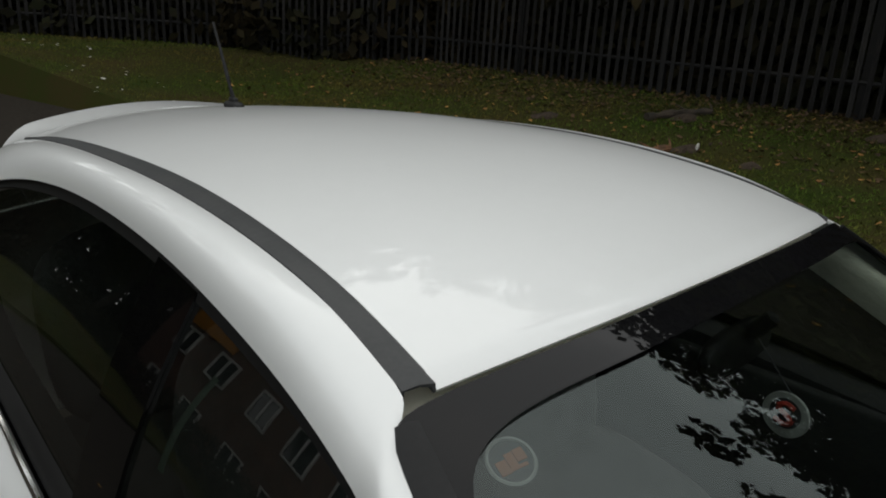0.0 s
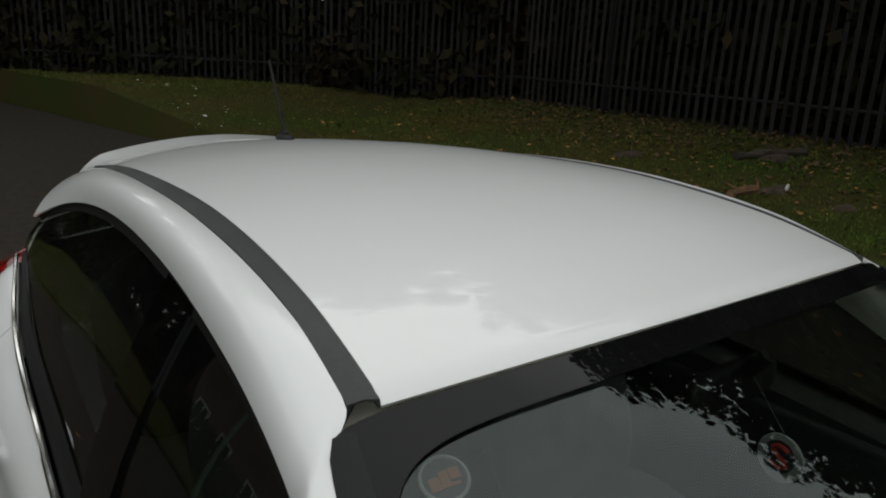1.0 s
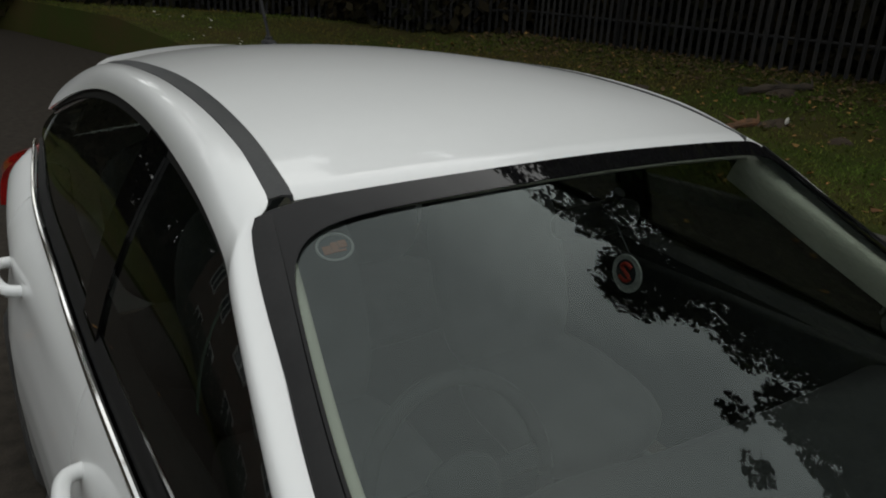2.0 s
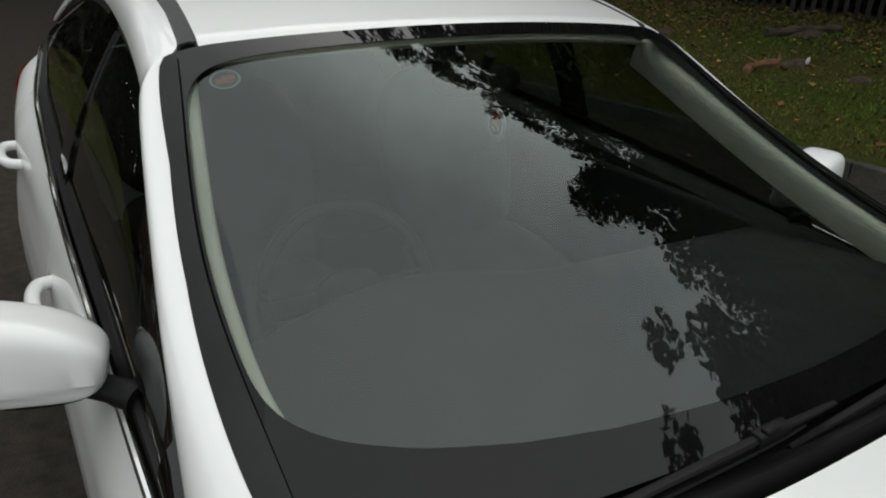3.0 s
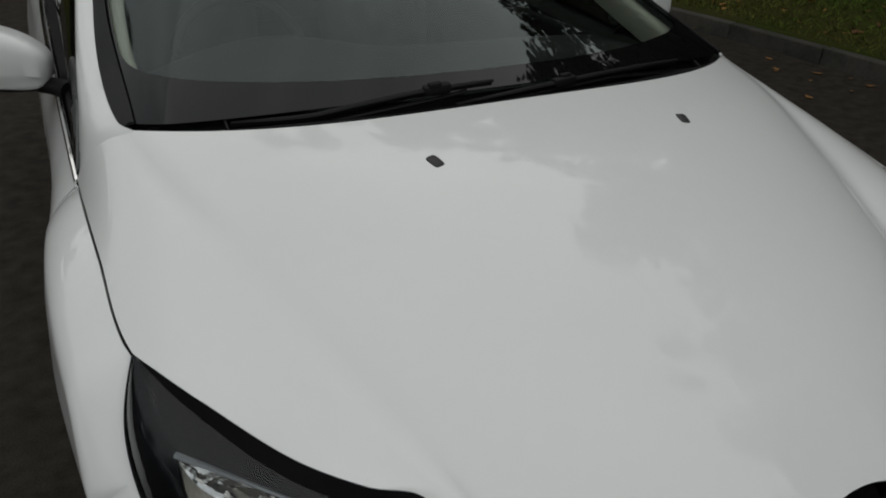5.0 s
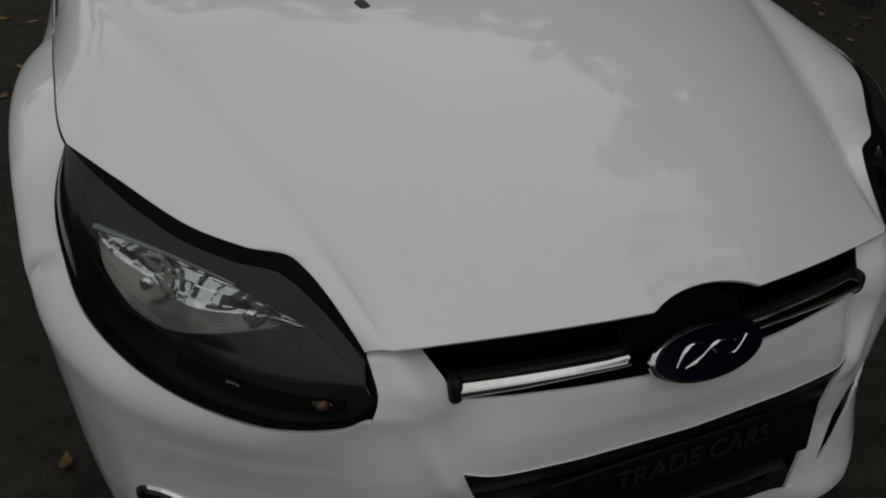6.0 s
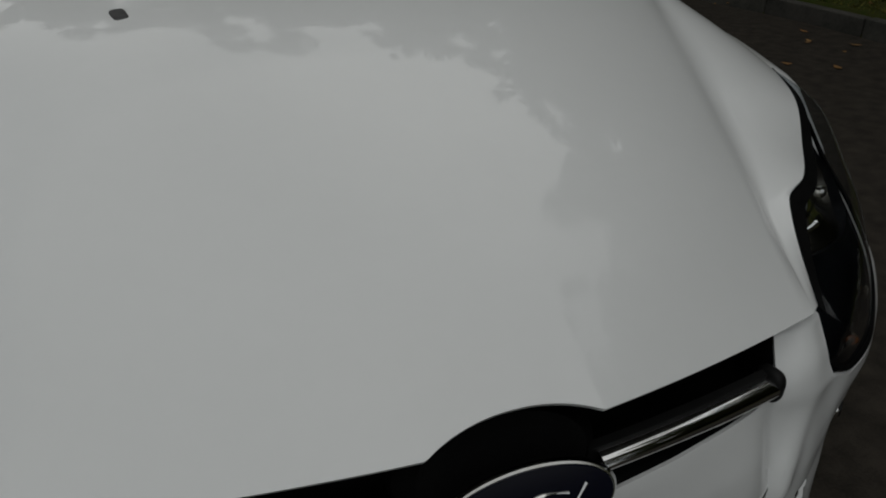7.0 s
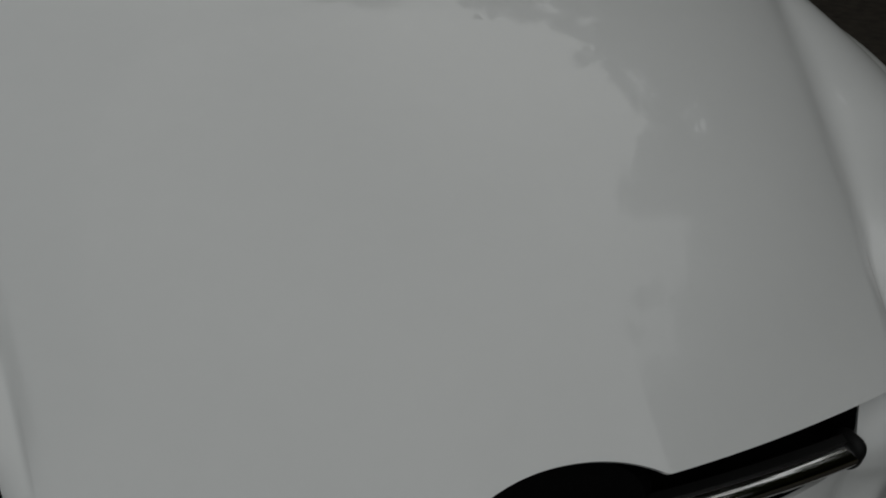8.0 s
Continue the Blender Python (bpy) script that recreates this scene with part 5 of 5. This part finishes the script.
# real litter, laid thicker and darker to imitate shade under the trees
scatter_leaves("fallen_leaves", 4200, lambda r: (9.3 - abs(r.normal()) * 1.1, r.uniform(-2, 13)), True, 35, SHADE_LITTER, "brown leaf litter at the foot of the fence, thickened to shade the bank")

# broken branches and soil mounds on the grass


def on_bank(x, y, up=0.0):
    return float(bank(np.float64(x), np.float64(y))) + up


def branch(pts, r, mat, label):
    line = [(x, y, on_bank(x, y, 0.045)) for x, y in pts]
    bm = tube([tuple(p) for p in curve(line, np.linspace(0, 1, 11))], [r * (0.55 + 0.6 * random.random()) for _ in range(11)], 8)
    for k, (dx, dy) in enumerate(((0.10, -0.22), (-0.12, 0.16), (0.16, 0.12))):
        a = line[min(k + 1, len(line) - 1)]
        tube([a, (a[0] + dx * 0.6, a[1] + dy * 0.5, a[2] + 0.05), (a[0] + dx, a[1] + dy, a[2] + 0.09)], [0.020, 0.013, 0.005], 6, bm)
    tagged(mesh_object("fallen_branch", bm, mat), label, "branch")


def molehill(x, y, rx, ry):
    A, B = np.meshgrid(np.linspace(0, 2 * np.pi, 26, endpoint=False), np.linspace(0, 1, 8))
    wob = 1 + 0.2 * np.sin(3 * A + x) + 0.12 * np.sin(7 * A + y * 3) + 0.06 * np.sin(13 * A)
    lumps = 0.012 * np.sin(9 * A + 14 * B) * np.sin(5 * A - 11 * B)
    pts = np.stack([x + rx * (1 - B) * np.cos(A) * wob, y + ry * (1 - B) * np.sin(A) * wob, on_bank(x, y, -0.02) + 0.085 * np.sqrt(B) + lumps * (1 - B)], -1)
    tagged(mesh_object("molehill", skin(pts, True), SOIL), "dark lumpy soil molehill in the grass", "molehill")


branch(((5.93, 5.50), (6.08, 5.58), (6.26, 5.58), (6.44, 5.50)), 0.050, BROKEN_WOOD, "broken orange-brown branch lying on the grass")
branch(((7.50, 6.45), (7.80, 6.32), (8.05, 6.15), (8.25, 5.95)), 0.055, BARK, "dark rotting branch lying on the grass")
for x, y, rx, ry in ((6.66, 5.38, 0.27, 0.13), (6.46, 4.58, 0.14, 0.12), (7.92, 6.10, 0.30, 0.14), (6.95, 7.60, 0.26, 0.15), (8.30, 3.90, 0.20, 0.16)):
    molehill(x, y, rx, ry)
bm = bmesh.new()
pillow(bm, 6.58, 5.25, on_bank(6.58, 5.25, 0.075), 0.055, 0.035, 0.085, 2.0, Matrix.Rotation(0.5, 4, "Y"), 8)
tagged(mesh_object("pale_scrap", bm, PALE_LEAF), "pale scrap of paper lying on the grass", "litter")

# house across the road, mirrored in the side windows
# unseen hedge in front, added so the side windows mirror less sky
rng = np.random.default_rng(77)
cs, rs = [], []
for f in np.linspace(-8, 30, 70):
    for h in (0.3, 0.9, 1.5):
        cs.append((-9.9 + rng.normal() * 0.2, f, h + 0.1))
        rs.append(0.6)
me = leaf_cloud(np.array(cs), np.array(rs), 40000, 0.06, rng)
me.materials.append(HEDGE)
tagged(new("garden_hedge", me), "added dark hedge across the road, darkens the side-window reflections", "hedge", kind="stuff")
# unseen leaf mass, added to block the bright skyline in the side windows
rng = np.random.default_rng(91)
cs, rs = [], []
for f in np.linspace(0, 1, 90):
    for h in (0.8, 2.4, 4.0, 5.8, 7.6, 9.2):
        cs.append((-2 - 52 * f + rng.normal() * 0.8, 33 + 7 * f + rng.normal() * 1.2, h + rng.normal() * 0.5))
        rs.append(1.8)
me = leaf_cloud(np.array(cs), np.array(rs), 60000, 0.28, rng)
me.materials.append(HEDGE)
tagged(new("distant_woods", me), "added dark line of woods that blocks low sky from the side windows", "woods", kind="stuff")
house = tagged(empty("house", -17.5, 16, 0), "brick house with white windows and orange hung tiles across the road", "house")
bm = bmesh.new()
box(bm, -17.5, 16, 3.4, 7, 15, 6.8, 0.02)
part("wall", bm, BRICK, house)
bm = bmesh.new()
v = [bm.verts.new(p) for p in ((-13.5, 8.2, 6.7), (-13.5, 23.8, 6.7), (-17.5, 23.8, 9.8), (-17.5, 8.2, 9.8), (-21.5, 8.2, 6.7), (-21.5, 23.8, 6.7))]
bm.faces.new((v[0], v[1], v[2], v[3]))
bm.faces.new((v[3], v[2], v[5], v[4]))
part("roof", slab(bm, 0.15), ROOF_TILE, house, smooth=False)
bm = bmesh.new()
box(bm, -13.94, 20.4, 6.15, 0.12, 3.2, 0.9, 0.02)
part("hung_tiles", bm, ORANGE, house, "orange tile-hung panel")
for wz in (2.0, 4.9):
    for wy in (10.6, 13.1, 15.6, 18.6, 21.4):
        bm = bmesh.new()
        for dy in (-0.62, 0.0, 0.62):
            box(bm, -13.96, wy + dy, wz, 0.10, 0.09, 1.2, 0.01)
        for dz in (-0.6, 0.6):
            box(bm, -13.96, wy, wz + dz, 0.10, 1.32, 0.09, 0.01)
        win = part("window", bm, WHITE_FRAME, house, "white framed window")
        bm = bmesh.new()
        box(bm, -13.985, wy, wz, 0.03, 1.2, 1.16)
        part("pane", bm, DARK_PANE, win)
post = tagged(mesh_object("marker_post", tube([(-6.0, 8.8, 0), (-6.0, 8.8, 1.2), (-6.0, 8.8, 2.6)], [0.055, 0.05, 0.045], 12), GREEN_POST), "pale green steel post across the road", "post")
# added out of view, to keep sky off the near flank and side windows
for i, (tx, ty) in enumerate(((-7.5, 33), (-15, 32), (-24, 26), (-25, 4), (-24, -7))):
    tree(tx, ty, 14.0, 4.8, 60 + i, 20000, 0.16, "unseen dark broadleaf tree added behind the houses to block sky")

# kerb stones
kerb = tagged(empty("kerb", 4.5, 0, 0), "weathered concrete kerb along the grass", "kerb", kind="structure")
bm = bmesh.new()
box(bm, 0, 0, 0.03, 0.90, 0.125, 0.20, 0.012)
kerb_mesh = bpy.data.meshes.new("kerb_stone")
bm.to_mesh(kerb_mesh)
bm.free()
kerb_mesh.materials.append(KERB)
fine = curve([(x, y, 0) for x, y in KERB_LINE], np.linspace(0, 1, 4000))
run = np.r_[0, np.cumsum(np.linalg.norm(np.diff(fine, axis=0), axis=1))]
for s in np.arange(16, 47, 0.912):
    i = int(np.searchsorted(run, s))
    p, d = fine[i], fine[min(i + 5, 3999)] - fine[i - 5]
    ob = new("kerb_stone", kerb_mesh)
    ob.parent = kerb
    ob.location = Vector((p[0] + 0.06, p[1], random.uniform(-0.004, 0.004))) - kerb.location
    ob.rotation_euler = (0, 0, math.atan2(d[1], d[0]) + random.uniform(-0.008, 0.008))
